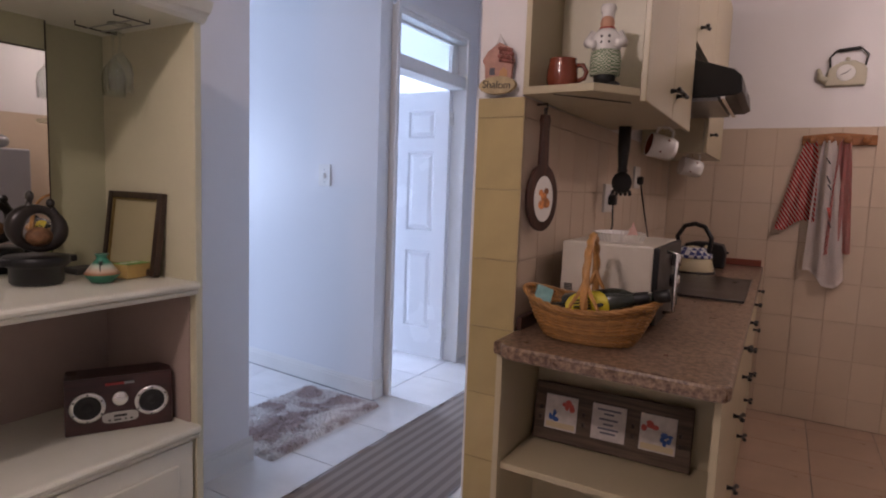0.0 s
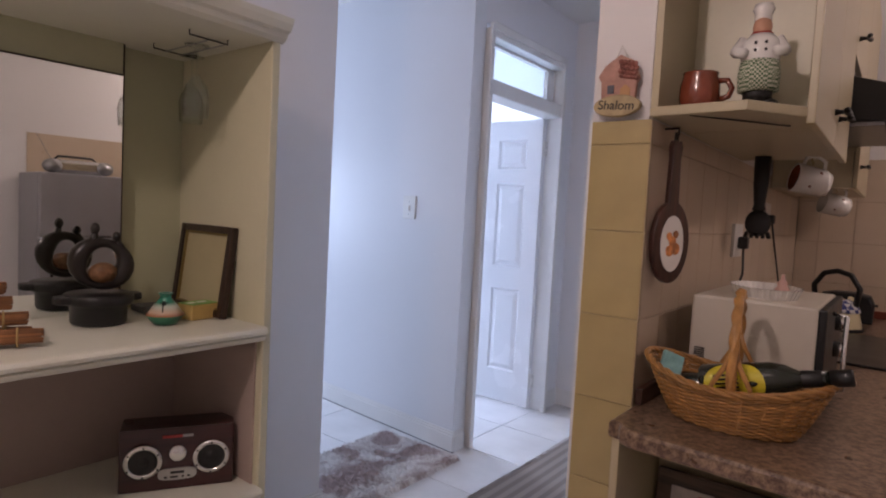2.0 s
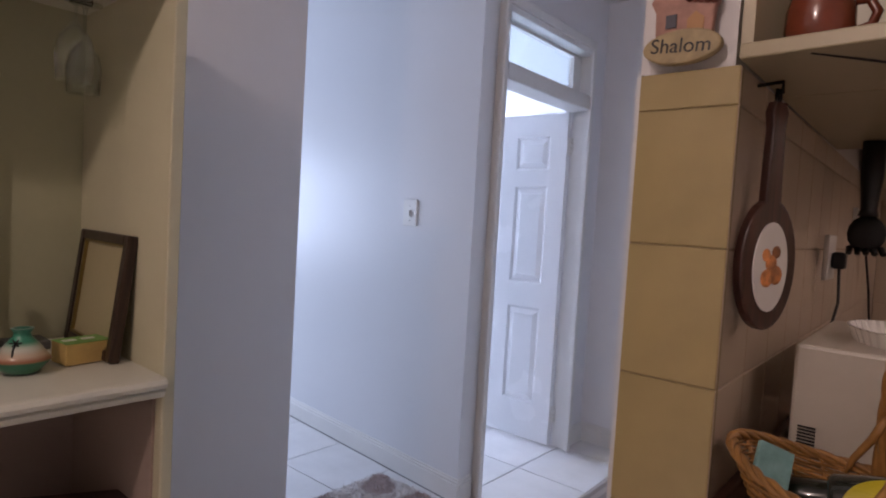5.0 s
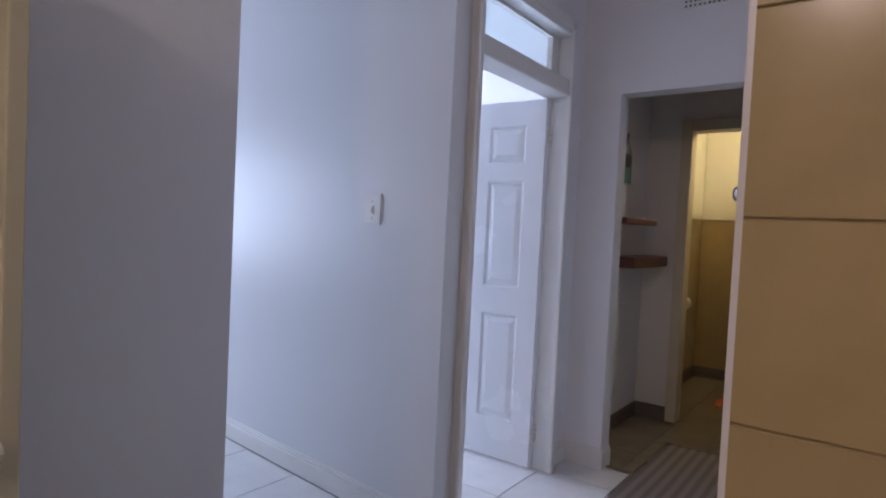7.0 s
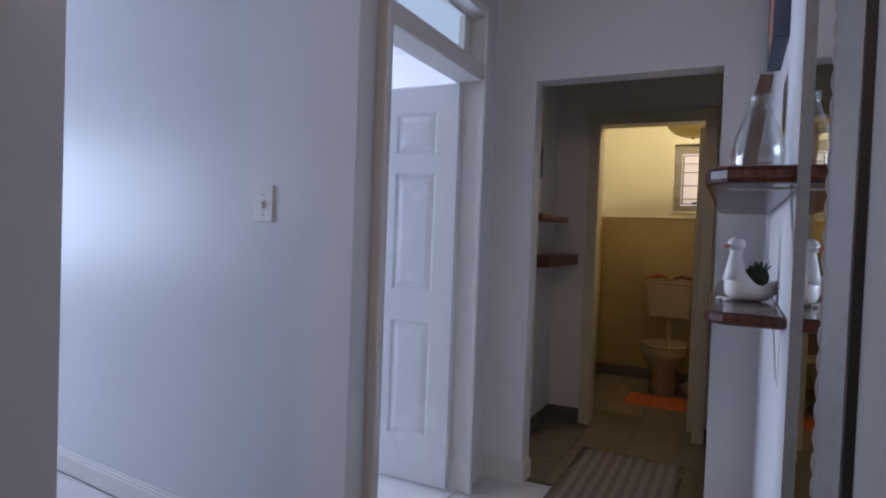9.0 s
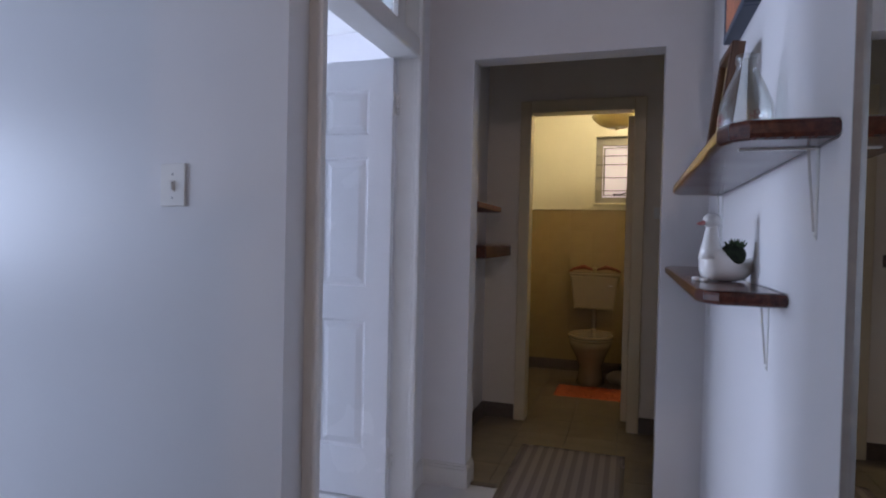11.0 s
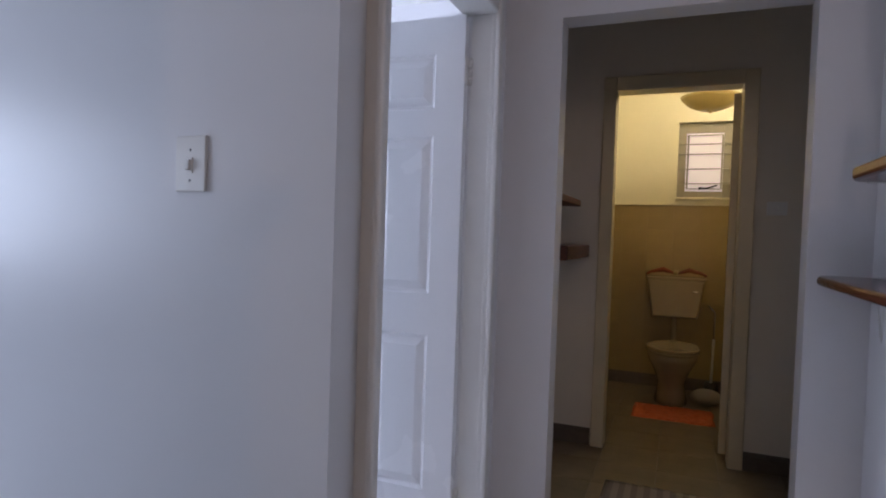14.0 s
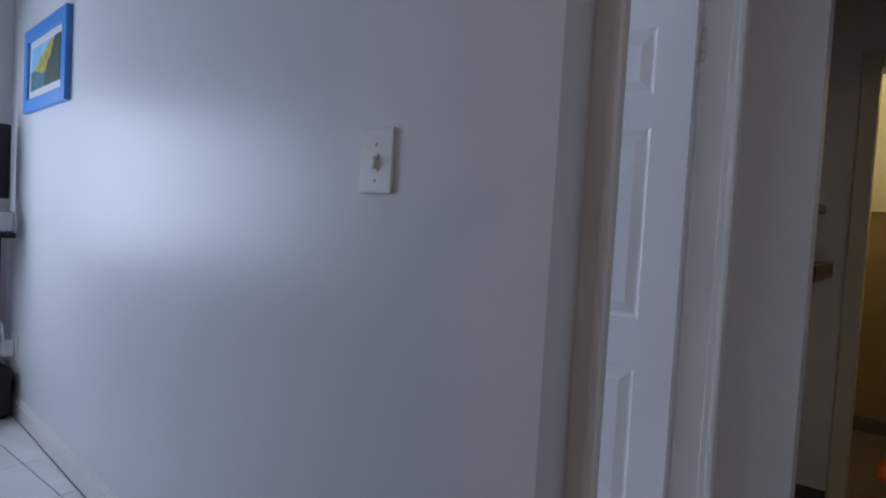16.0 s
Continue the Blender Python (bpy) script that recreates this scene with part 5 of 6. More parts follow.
bo = thing("liquor_bottle", "dark bottle with a yellow oval label lying in the basket", "bottle")
part("body", lathe([(0, 0), (0.033, 0), (0.036, 0.006), (0.036, 0.13), (0.03, 0.155), (0.016, 0.18), (0.014, 0.23), (0, 0.23)], 28), GREENG, bo)
b = bmesh.new()
rings = []
for q in range(6):
    rings.append([b.verts.new((0.0369 * math.cos(-2.1 + 1.35 * q / 5 * math.cos(k * math.tau / 40)), 0.0369 * math.sin(-2.1 + 1.35 * q / 5 * math.cos(k * math.tau / 40)), 0.066 + 0.056 * q / 5 * math.sin(k * math.tau / 40))) for k in range(40)] if q else [b.verts.new((0.0369 * math.cos(-2.1), 0.0369 * math.sin(-2.1), 0.066))])
for k in range(40):
    b.faces.new((rings[0][0], rings[1][k], rings[1][(k + 1) % 40]))
    for p_, q_ in zip(rings[1:], rings[2:]):
        b.faces.new((p_[k], q_[k], q_[(k + 1) % 40], p_[(k + 1) % 40]))
part("label", b, YEL, bo, "yellow oval label with dark lettering bars")
part("cap", lathe([(0, 0.228), (0.0165, 0.228), (0.0165, 0.262), (0.015, 0.266), (0, 0.266)], 20), BLACK, bo)
part("neck_label", lathe([(0.017, 0.182), (0.0172, 0.183), (0.0158, 0.215), (0.015, 0.216)], 20), BLACK, bo)
for q in range(5):
    a = -2.6 + q * 0.22
    p_ = lambda r, z, a=a: (r * math.cos(a), r * math.sin(a), z)
    part("lettering_bar", tube([p_(0.0368, 0.03 + 0.001 * q), p_(0.0368, 0.075)], 0.0028, 4), BLACK, bo)
part("emblem", ball((0.0345 * math.cos(-2.1), 0.0345 * math.sin(-2.1), 0.098), (0.006, 0.006, 0.012), 12, 8), BLACK, bo)
bo.matrix_world = pose(-0.553, 1.272, 0.998, 0, 77, 4) @ Matrix.Scale(1.06, 4) @ pose(0, 0, 0, 0, 0, 30)
single("paper_packet", cube(-0.025, 0.025, -0.006, 0.006, -0.03, 0.03, bevel=0.003), mat("pale_teal_paper", (0.22, 0.42, 0.42), 0.7, spread=0.2, scale=40), "crumpled pale teal paper packet in the basket", "packet", m=pose(-0.63, 1.3, 1.015, -30, 20, 30))
bo2 = thing("green_bottle", "small dark green bottle lying in the basket", "bottle")
part("body", lathe([(0, 0), (0.025, 0), (0.028, 0.006), (0.028, 0.09), (0.012, 0.13), (0.011, 0.16), (0, 0.16)], 24), GREENG, bo2)
bo2.matrix_world = pose(-0.62, 1.345, 0.965, 0, 84, 10)

# ---- display shelf: mug, cook figure; hanging things ----
mg = thing("brown_mug", "glazed red-brown pottery mug on the display shelf", "mug")
REDCLAY = mat("red_brown_glaze", (0.22, 0.05, 0.025), 0.2, spread=0.15, scale=25, coat=0.5)
part("body", lathe([(0, 0), (0.034, 0), (0.04, 0.006), (0.045, 0.03), (0.044, 0.06), (0.038, 0.082), (0.04, 0.088), (0.036, 0.088), (0.034, 0.08), (0.039, 0.055), (0.037, 0.012), (0, 0.008)], 30), REDCLAY, mg)
part("handle", tube([(0.038, 0, 0.07), (0.058, 0, 0.07), (0.068, 0, 0.052), (0.062, 0, 0.034), (0.042, 0, 0.026)], 0.007, 8), REDCLAY, mg)
mg.matrix_world = pose(-0.628, 1.352, 1.611, 0, 0, 12)


def cook_figure():
    """A plain stout ornament with a tall hat, apron and coat, in one mesh with several materials."""
    b = bmesh.new()
    def add(fn, idx):
        before = set(b.faces)
        fn()
        for f in set(b.faces) - before:
            f.material_index = idx
            f.smooth = True
    add(lambda: [ball((-0.022, 0.01, 0.01), (0.024, 0.032, 0.011), 12, 6, b), ball((0.028, 0.0, 0.01), (0.024, 0.034, 0.011), 12, 6, b), lathe([(0, 0.01), (0.034, 0.012), (0.036, 0.05), (0, 0.05)], 18, None, b)], 0)
    add(lambda: lathe([(0.036, 0.036), (0.049, 0.038), (0.051, 0.08), (0.047, 0.108), (0.04, 0.112), (0, 0.112)], 24, None, b), 1)
    add(lambda: [lathe([(0.044, 0.108), (0.049, 0.125), (0.044, 0.155), (0.028, 0.172), (0, 0.176)], 24, None, b), tube([(-0.04, 0, 0.16), (-0.058, -0.014, 0.132), (-0.036, -0.046, 0.122)], [0.016, 0.015, 0.012], 10, b), tube([(0.038, 0, 0.158), (0.056, -0.012, 0.13), (0.036, -0.046, 0.124)], [0.016, 0.014, 0.011], 10, b)], 2)
    add(lambda: ball((0, -0.006, 0.19), (0.023, 0.023, 0.024), 16, 10, b), 3)
    add(lambda: [lathe([(0.018, 0.202), (0.021, 0.206), (0.02, 0.218), (0.026, 0.232), (0.022, 0.244), (0, 0.247)], 18, None, b)], 2)
    add(lambda: lathe([(0.022, 0.17), (0.027, 0.174), (0.022, 0.18), (0, 0.18)], 18, None, b), 4)
    add(lambda: [ball((sx, -0.047, z), (0.004, 0.003, 0.004), 8, 5, b) for sx in (-0.012, 0.012) for z in (0.128, 0.145)], 0)
    me = mesh_of("cook_figurine", b, BLACK)
    for mm in (GINGHAM, CERAMIC, mat("clay_pink", (0.55, 0.3, 0.2), 0.5), mat("red_scarf", (0.35, 0.03, 0.02), 0.5)):
        me.materials.append(mm)
    return me


GINGHAM = mat("green_gingham", (0.3, 0.4, 0.25), 0.6)
n, l = GINGHAM.node_tree.nodes, GINGHAM.node_tree.links
ck = n.new("ShaderNodeTexChecker")
ck.inputs["Scale"].default_value = 190
ck.inputs["Color1"].default_value, ck.inputs["Color2"].default_value = (0.62, 0.62, 0.5, 1), (0.04, 0.11, 0.035, 1)
l.new(n.new("ShaderNodeTexCoord").outputs["Object"], ck.inputs["Vector"])
l.new(ck.outputs["Color"], n["Principled BSDF"].inputs["Base Color"])
ob = tagged(new("cook_figurine", cook_figure()), "painted ceramic cook ornament with a green checked apron", "figurine")
ob.matrix_world = pose(-0.505, 1.35, 1.611, 0, 0, 10) @ Matrix.Diagonal((0.84, 0.84, 0.92, 1))

pd = thing("decorated_paddle", "dark wooden paddle board with an oval fruit print", "paddle board")
def ov(rx, rz, cz, nn=36):
    return [(rx * math.cos(k * math.tau / nn), cz + rz * math.sin(k * math.tau / nn)) for k in range(nn)]


DW = wood("dark_red_paddle_wood", (0.03, 0.011, 0.008), (0.075, 0.026, 0.018), 0.35, "z", coat=0.3)
b = bmesh.new()
o = []
for k in range(33):
    a = math.pi / 2 + 0.28 + (math.tau - 0.56) * k / 32
    o.append((0.062 * math.cos(a), -0.265 + 0.1 * math.sin(a)))
o += [(0.016, -0.13), (0.014, -0.06), (0.018, -0.035), (0.012, -0.02), (-0.012, -0.02), (-0.018, -0.035), (-0.014, -0.06), (-0.016, -0.13)]
part("board", prism(o, "x", 0.0, 0.016, bevel=0.003), DW, pd)
part("print_panel", prism(ov(0.038, 0.068, -0.268), "x", 0.016, 0.0185), CERAMIC, pd, "pale oval print panel")
b = bmesh.new()
for yy, zz, r in ((-0.008, -0.285, 0.014), (0.012, -0.28, 0.015), (0.0, -0.262, 0.013), (-0.012, -0.25, 0.01), (0.01, -0.245, 0.01)):
    ball((0.0188, yy, zz), (0.0012, r, r), 12, 6, b)
part("fruit_print", b, mat("fruit_colours", (0.42, 0.16, 0.05), 0.5, spread=0.5, scale=60, per=0.5, island=True), pd)
part("hanging_cord", tube([(0.008, -0.004, -0.03), (0.008, -0.003, 0.0), (0.008, 0.004, 0.0), (0.008, 0.004, -0.03)], 0.003, 6), BLACK, pd)
part("hook", tube([(-0.03, 0, 0.012), (0.014, 0, 0.01), (0.014, 0, -0.006), (0.006, 0, -0.008)], 0.003, 6), BLACK, pd)
pd.matrix_world = pose(XK + 0.026, 1.36, 1.565, 0, 0, -24)

so = thing("wall_socket", "cream double plug socket with a black plug", "socket")
part("plate", cube(XK, XK + 0.012, 2.17, 2.3, 1.24, 1.36, bevel=0.003), PLASTIC, so)
part("plug", cube(XK + 0.012, XK + 0.045, 2.215, 2.255, 1.27, 1.315, bevel=0.008), BLACK, so)
single("power_cable", tube([(XK + 0.03, 2.235, 1.27), (XK + 0.035, 2.23, 1.18), (XK + 0.03, 2.1, 1.08), (XK + 0.04, 1.98, 1.0)], 0.004, 6), BLACK, "black cable from the socket to the microwave", "cable")
so = thing("wall_socket", "cream plug socket with a black plug near the hob", "socket")
part("plate", cube(XK, XK + 0.012, 2.72, 2.84, 1.35, 1.46, bevel=0.003), PLASTIC, so)
part("plug", cube(XK + 0.012, XK + 0.04, 2.76, 2.8, 1.37, 1.41, bevel=0.008), BLACK, so)
single("power_cable", tube([(XK + 0.03, 2.78, 1.37), (XK + 0.04, 2.79, 1.3), (XK + 0.05, 2.86, 1.18), (XK + 0.05, 3.0, 1.05), (-0.55, 3.1, 0.95)], 0.004, 6), BLACK, "black cable running down to the toaster", "cable")
ut = thing("pasta_spoon", "black nylon pasta spoon hanging under the cabinet", "utensil")
b = tube([(0, 0, 0), (0, 0.004, -0.08), (0, 0.01, -0.15), (0, 0.012, -0.165)], [0.016, 0.015, 0.011, 0.014], 8)
part("handle", b, BLACK, ut)
b = ball((0.0, 0.014, -0.205), (0.026, 0.012, 0.042), 14, 8)
for k in range(5):
    tube([(-0.02 + 0.01 * k, 0.014, -0.235), (-0.022 + 0.011 * k, -0.004, -0.25), (-0.024 + 0.012 * k, -0.02, -0.246)], [0.005, 0.004, 0.002], 6, b)
part("bowl", b, BLACK, ut)
ut.matrix_world = pose(-0.61, 2.08, 1.586, 0, 0, 12) @ Matrix.Diagonal((1.55, 1.0, 1.08, 1))
for x, y, z, lab, mt in ((-0.478, 2.14, 1.578, "white mug with red inside hanging under the cabinet", 0), (-0.47, 2.95, 1.535, "pale mug hanging from a hook under the cabinet", 1)):
    hm = thing("hanging_mug", lab, "mug", "hanging mugs")
    mm = pose(0, 0, -0.068, 0, 78, 208) @ Matrix.Scale(1.15, 4)
    part("body", lathe([(0, -0.045), (0.032, -0.045), (0.038, -0.03), (0.041, 0.045), (0.038, 0.046), (0.035, -0.03), (0, -0.038)], 26, mm), CERAMIC, hm)
    part("inside", lathe([(0, -0.03), (0.034, -0.028), (0.0375, 0.044), (0.036, 0.044), (0.033, -0.024), (0, -0.026)], 26, mm), REDCLAY if not mt else CERAMIC, hm)
    part("handle", tube([mm @ Vector(q) for q in ((-0.038, 0, 0.03), (-0.064, 0, 0.026), (-0.07, 0, 0.0), (-0.06, 0, -0.024), (-0.036, 0, -0.028))], 0.006, 8), CERAMIC, hm)
    b = bmesh.new()
    for a, zz in ((1.0, 0.01), (2.2, -0.01), (3.4, 0.015), (4.6, -0.005), (5.5, 0.02)):
        ball((0, 0, 0), (0.007, 0.007, 0.007), 8, 6, b, mm @ Matrix.Translation((0.034 * math.cos(a), 0.034 * math.sin(a), zz)))
    part("motif", b, mat("brown_motif", (0.2, 0.08, 0.05), 0.4), hm)
    part("hook", tube([(0, 0, 0.012), (0, 0, -0.004), (0.006, 0, -0.01), (0.002, 0, -0.016)], 0.002, 6), BRASS, hm)
    hm.matrix_world = pose(x, y, z)

# ---- plaque on the partition end ----
pq = thing("house_plaque", "clay house wall plaque lettered Shalom", "plaque")
CLAY = mat("pink_clay", (0.42, 0.22, 0.17), 0.5, spread=0.2, scale=30, bump=0.3, bscale=80)
o = [(-0.042, -0.078), (0.042, -0.078), (0.044, -0.04), (0.05, -0.028), (0.036, 0.012), (0.0, 0.03), (-0.036, 0.006), (-0.052, -0.018), (-0.044, -0.035)]
part("house", prism(o, "y", -0.014, 0.0, bevel=0.003), CLAY, pq)
b = bmesh.new()
for k in range(4):
    for j in range(5):
        ball((0.004 + 0.009 * j + 0.003 * (k % 2), -0.016, 0.012 - 0.011 * k - 0.002 * j), (0.006, 0.004, 0.006), 8, 5, b)
part("roof_tiles", b, mat("brown_glazed_roof", (0.25, 0.09, 0.07), 0.25, per=0.25, island=True), pq)
part("doorway", prism([(0.006, -0.078), (0.03, -0.078), (0.03, -0.052), (0.018, -0.042), (0.006, -0.052)], "y", -0.0165, -0.013), mat("tan_door", (0.45, 0.24, 0.1), 0.5), pq)
part("window", cube(-0.026, -0.01, -0.0165, -0.013, -0.062, -0.042), mat("dark_window_glaze", (0.08, 0.08, 0.1), 0.3), pq)
part("scroll", prism([(0.058 * math.cos(k * math.tau / 28), -0.092 + 0.026 * math.sin(k * math.tau / 28)) for k in range(28)], "y", -0.02, -0.002, bevel=0.003), mat("ochre_clay", (0.40, 0.31, 0.17), 0.5, spread=0.15, scale=40), pq, "ochre scroll with dark lettering")
part("cord", tube([(-0.014, -0.006, 0.02), (0, -0.006, 0.052), (0.016, -0.006, 0.022)], 0.002, 5), PLASTIC, pq)
tx = bpy.data.curves.new("lettering", "FONT")
tx.body, tx.size, tx.extrude, tx.align_x, tx.align_y = "Shalom", 0.031, 0.0006, "CENTER", "CENTER"
to = new("lettering_curve", tx)
dg = bpy.context.evaluated_depsgraph_get()
me = bpy.data.meshes.new_from_object(to.evaluated_get(dg))
bpy.data.objects.remove(to)
me.materials.clear()
me.materials.append(BLACK)
lt = new("lettering", me)
lt.parent = pq
lt.matrix_basis = pose(0, -0.0205, -0.092, 90, 4, 0)
pq.matrix_world = pose(-0.79, YP, 1.712) @ Matrix.Diagonal((1, 1, 1, 1))

# ---- picture board on the end shelf ----
pb = thing("photo_board", "dark weathered wood board with three small prints", "picture board")
part("board", cube(-0.232, 0.232, -0.016, 0, 0, 0.18, bevel=0.004), wood("grey_brown_plank", (0.05, 0.032, 0.02), (0.13, 0.085, 0.055), 0.6, "x"), pb)
CARD = mat("printed_card", (0.55, 0.5, 0.47), 0.5, spread=0.1, scale=40)
RED, NAVY = mat("red_ink", (0.5, 0.08, 0.06), 0.5), mat("blue_ink", (0.03, 0.09, 0.32), 0.5)
for i, xx in enumerate((-0.145, 0.0, 0.14)):
    pr = part("print", cube(xx - 0.05, xx + 0.05, -0.0195, -0.016, 0.04, 0.145, bevel=0.001, seg=1), CARD, pb)
    if i == 1:
        for zz, ww in ((0.13, 0.07), (0.118, 0.03), (0.102, 0.055), (0.088, 0.03), (0.074, 0.06), (0.062, 0.045)):
            part("lettering_bar", cube(xx - ww / 2, xx + ww / 2, -0.0206, -0.0195, zz - 0.0028, zz + 0.0028), mat("grey_ink", (0.12, 0.12, 0.16), 0.6), pr)
    else:
        s_ = -1 if i == 0 else 1
        dab = random.Random(20 + i)
        for ink, cx, cz in ((RED, xx - s_ * 0.022, 0.115), (NAVY, xx + s_ * 0.024, 0.08)):
            b = bmesh.new()
            for k in range(7):
                ball((cx + dab.gauss(0, 0.009), -0.0195, cz + dab.gauss(0, 0.008)), (dab.uniform(0.004, 0.011), 0.0014, dab.uniform(0.004, 0.01)), 10, 6, b)
            part("painted_spot", b, ink, pr)
        part("painted_strip", cube(xx - 0.045, xx + 0.045, -0.0202, -0.0194, 0.045, 0.062), mat("cream_ink", (0.55, 0.45, 0.28), 0.6), pr)
for xx in (-0.075, 0.07, 0.2, -0.21):
    for zz in (0.07, 0.1):
        part("peg", cube(xx - 0.004, xx + 0.004, -0.021, -0.014, zz - 0.006, zz + 0.006, bevel=0.001, seg=1), DARKWOOD, pb)
pb.matrix_world = pose(-0.44, 1.4, 0.546, -9, 0, 1)

# ---- kitchen back wall: towel rail, towels, kettle clock ----
rl = thing("towel_rail", "orange-brown wooden peg rail on the tiled wall", "towel rail")
o = [(0.0, 0.0), (0.36, 0.0), (0.36, 0.055), (0.3, 0.062), (0.18, 0.072), (0.06, 0.062), (0.0, 0.055)]
OW = wood("orange_varnished_pine", (0.22, 0.08, 0.025), (0.36, 0.15, 0.05), 0.35, "x")
part("board", prism(o, "y", -0.018, 0, bevel=0.003), OW, rl)
for xx in (0.05, 0.135, 0.22, 0.31):
    part("peg", lathe([(0, 0), (0.018, 0), (0.022, 0.02), (0.02, 0.03), (0, 0.032)], 18, pose(xx, -0.018, 0.03, 90)), OW, rl)
rl.matrix_world = pose(0.022, YK, 1.64)


def stripes(name, c1, c2, scale, rot):
    m = mat(name, c1, 0.9, bump=0.3, bscale=200)
    n, l = m.node_tree.nodes, m.node_tree.links
    co, mp, wv, rp = n.new("ShaderNodeTexCoord"), n.new("ShaderNodeMapping"), n.new("ShaderNodeTexWave"), n.new("ShaderNodeValToRGB")
    mp.inputs["Rotation"].default_value = (0, radians(rot), 0)
    wv.inputs["Scale"].default_value = scale
    rp.color_ramp.interpolation = "CONSTANT"
    rp.color_ramp.elements[0].color, rp.color_ramp.elements[1].color = (*c1, 1), (*c2, 1)
    rp.color_ramp.elements[1].position = 0.3
    l.new(co.outputs["Object"], mp.inputs["Vector"])
    l.new(mp.outputs["Vector"], wv.inputs["Vector"])
    l.new(wv.outputs["Fac"], rp.inputs["Fac"])
    l.new(rp.outputs["Color"], n["Principled BSDF"].inputs["Base Color"])
    return m


def towel(x, z, w0, w1, length, skew, folds, material, label, seed, y=0.0):
    """A hanging cloth gathered at its peg, with folds that widen downwards."""
    b = bmesh.new()
    nu, nv = 22, 26
    grid = []
    for j in range(nv + 1):
        v = j / nv
        w = w0 + (w1 - w0) * v ** 0.7
        row = []
        for i in range(nu + 1):
            u = i / nu - 0.5
            sag = length * v * (1 - 0.16 * abs(u + 0.25 * math.sin(seed)) - 0.05 * math.sin(seed + u * 5))
            yy = -0.03 - y - 0.018 * math.sin(u * folds * math.pi + seed) * (0.4 + v * 0.6) - 0.01 * math.cos(u * 9 + seed * 2)
            row.append(b.verts.new((u * w + skew * v, yy, -sag)))
        grid.append(row)
    for j in range(nv):
        for i in range(nu):
            b.faces.new((grid[j][i], grid[j][i + 1], grid[j + 1][i + 1], grid[j + 1][i])).smooth = True
    bmesh.ops.solidify(b, geom=b.faces[:], thickness=0.003)
    return single("tea_towel", b, material, label, "towel", "hanging tea towels", pose(x, YK, z))


S1 = stripes("red_white_stripe_cloth", (0.68, 0.62, 0.58), (0.55, 0.022, 0.02), 19, 35)
S2 = stripes("thin_red_stripe_cloth", (0.68, 0.58, 0.54), (0.48, 0.05, 0.045), 34, -18)
towel(0.07, 1.665, 0.05, 0.2, 0.52, -0.05, 4, S1, "red and white striped tea towel on a peg", 1.0)
towel(0.235, 1.665, 0.05, 0.13, 0.68, 0.01, 5, S2, "thin red striped tea towel on a peg", 2.2)
tw = towel(0.158, 1.665, 0.06, 0.21, 0.84, 0.03, 5, mat("white_cotton_cloth", (0.80, 0.73, 0.70), 0.9, spread=0.04, bump=0.3, bscale=150), "white printed tea towel hanging longest", 3.1, 0.014)
for i, (zz, ln, mt) in enumerate(((-0.1, 0.035, "k"), (-0.2, 0.045, "k"), (-0.25, 0.03, "k"), (-0.38, 0.06, "r"), (-0.46, 0.035, "k"))):
    part("lettering_bar", tube([(-0.01 + 0.01 * i, -0.072, zz), (0.012 + 0.008 * i, -0.074, zz - ln)], 0.006 if mt == "r" else 0.0035, 5), RED if mt == "r" else BLACK, tw)

kc = thing("kettle_clock", "cream kettle-shaped wall clock with a black wire handle", "clock")
ENAM = mat("aged_cream_enamel", (0.50, 0.47, 0.36), 0.35, spread=0.06, scale=12)
o = [(-0.09, 0.0), (0.1, 0.0), (0.105, 0.02), (0.105, 0.09), (0.09, 0.115), (0.04, 0.14), (-0.02, 0.135), (-0.07, 0.105), (-0.085, 0.06)]
part("body", prism(o, "y", -0.03, 0, bevel=0.01), ENAM, kc)
part("spout", tube([(-0.08, -0.015, 0.03), (-0.115, -0.015, 0.05), (-0.12, -0.015, 0.085), (-0.13, -0.015, 0.1)], [0.022, 0.018, 0.011, 0.009], 12), ENAM, kc)
part("lid_knob", ball((0.01, -0.015, 0.148), (0.012, 0.01, 0.012), 12, 8), ENAM, kc)
part("handle", tube([(-0.07, -0.015, 0.1), (-0.075, -0.015, 0.16), (-0.05, -0.015, 0.195), (0.07, -0.015, 0.205), (0.105, -0.015, 0.17), (0.095, -0.015, 0.11)], 0.005, 8), BLACK, kc)
part("grip", tube([(-0.04, -0.015, 0.197), (0.065, -0.015, 0.206)], 0.01, 10), BLACK, kc)
part("dial", lathe([(0, 0), (0.045, 0), (0.046, 0.002), (0.043, 0.003), (0, 0.003)], 32, pose(0.005, -0.03, 0.07, 90)), PLASTIC, kc)
part("clock_hand", tube([(0.005, -0.035, 0.07), (0.028, -0.035, 0.09)], 0.002, 5), BLACK, kc)
part("clock_hand", tube([(0.005, -0.035, 0.07), (-0.02, -0.035, 0.058)], 0.002, 5), BLACK, kc)
kc.matrix_world = pose(0.195, YK + 0.012, 1.975)

# ---- seen in the dresser mirror: fridge and radio ----
fr = thing("fridge", "grey upright fridge against the kitchen side wall", "fridge")
FG = mat("grey_fridge_enamel", (0.33, 0.33, 0.36), 0.35, metal=0.3, spread=0.03)
part("body", cube(1.36, 1.96, 1.22, 1.87, 0.03, 1.5, bevel=0.01), FG, fr)
part("door", cube(1.31, 1.357, 1.22, 1.87, 0.05, 1.0, bevel=0.012), FG, fr)
part("door", cube(1.31, 1.357, 1.22, 1.87, 1.01, 1.5, bevel=0.012), FG, fr)
part("handle", tube([(1.31, 1.3, 0.6), (1.28, 1.3, 0.62), (1.28, 1.3, 0.94), (1.31, 1.3, 0.96)], 0.01, 8), BLACK, fr)
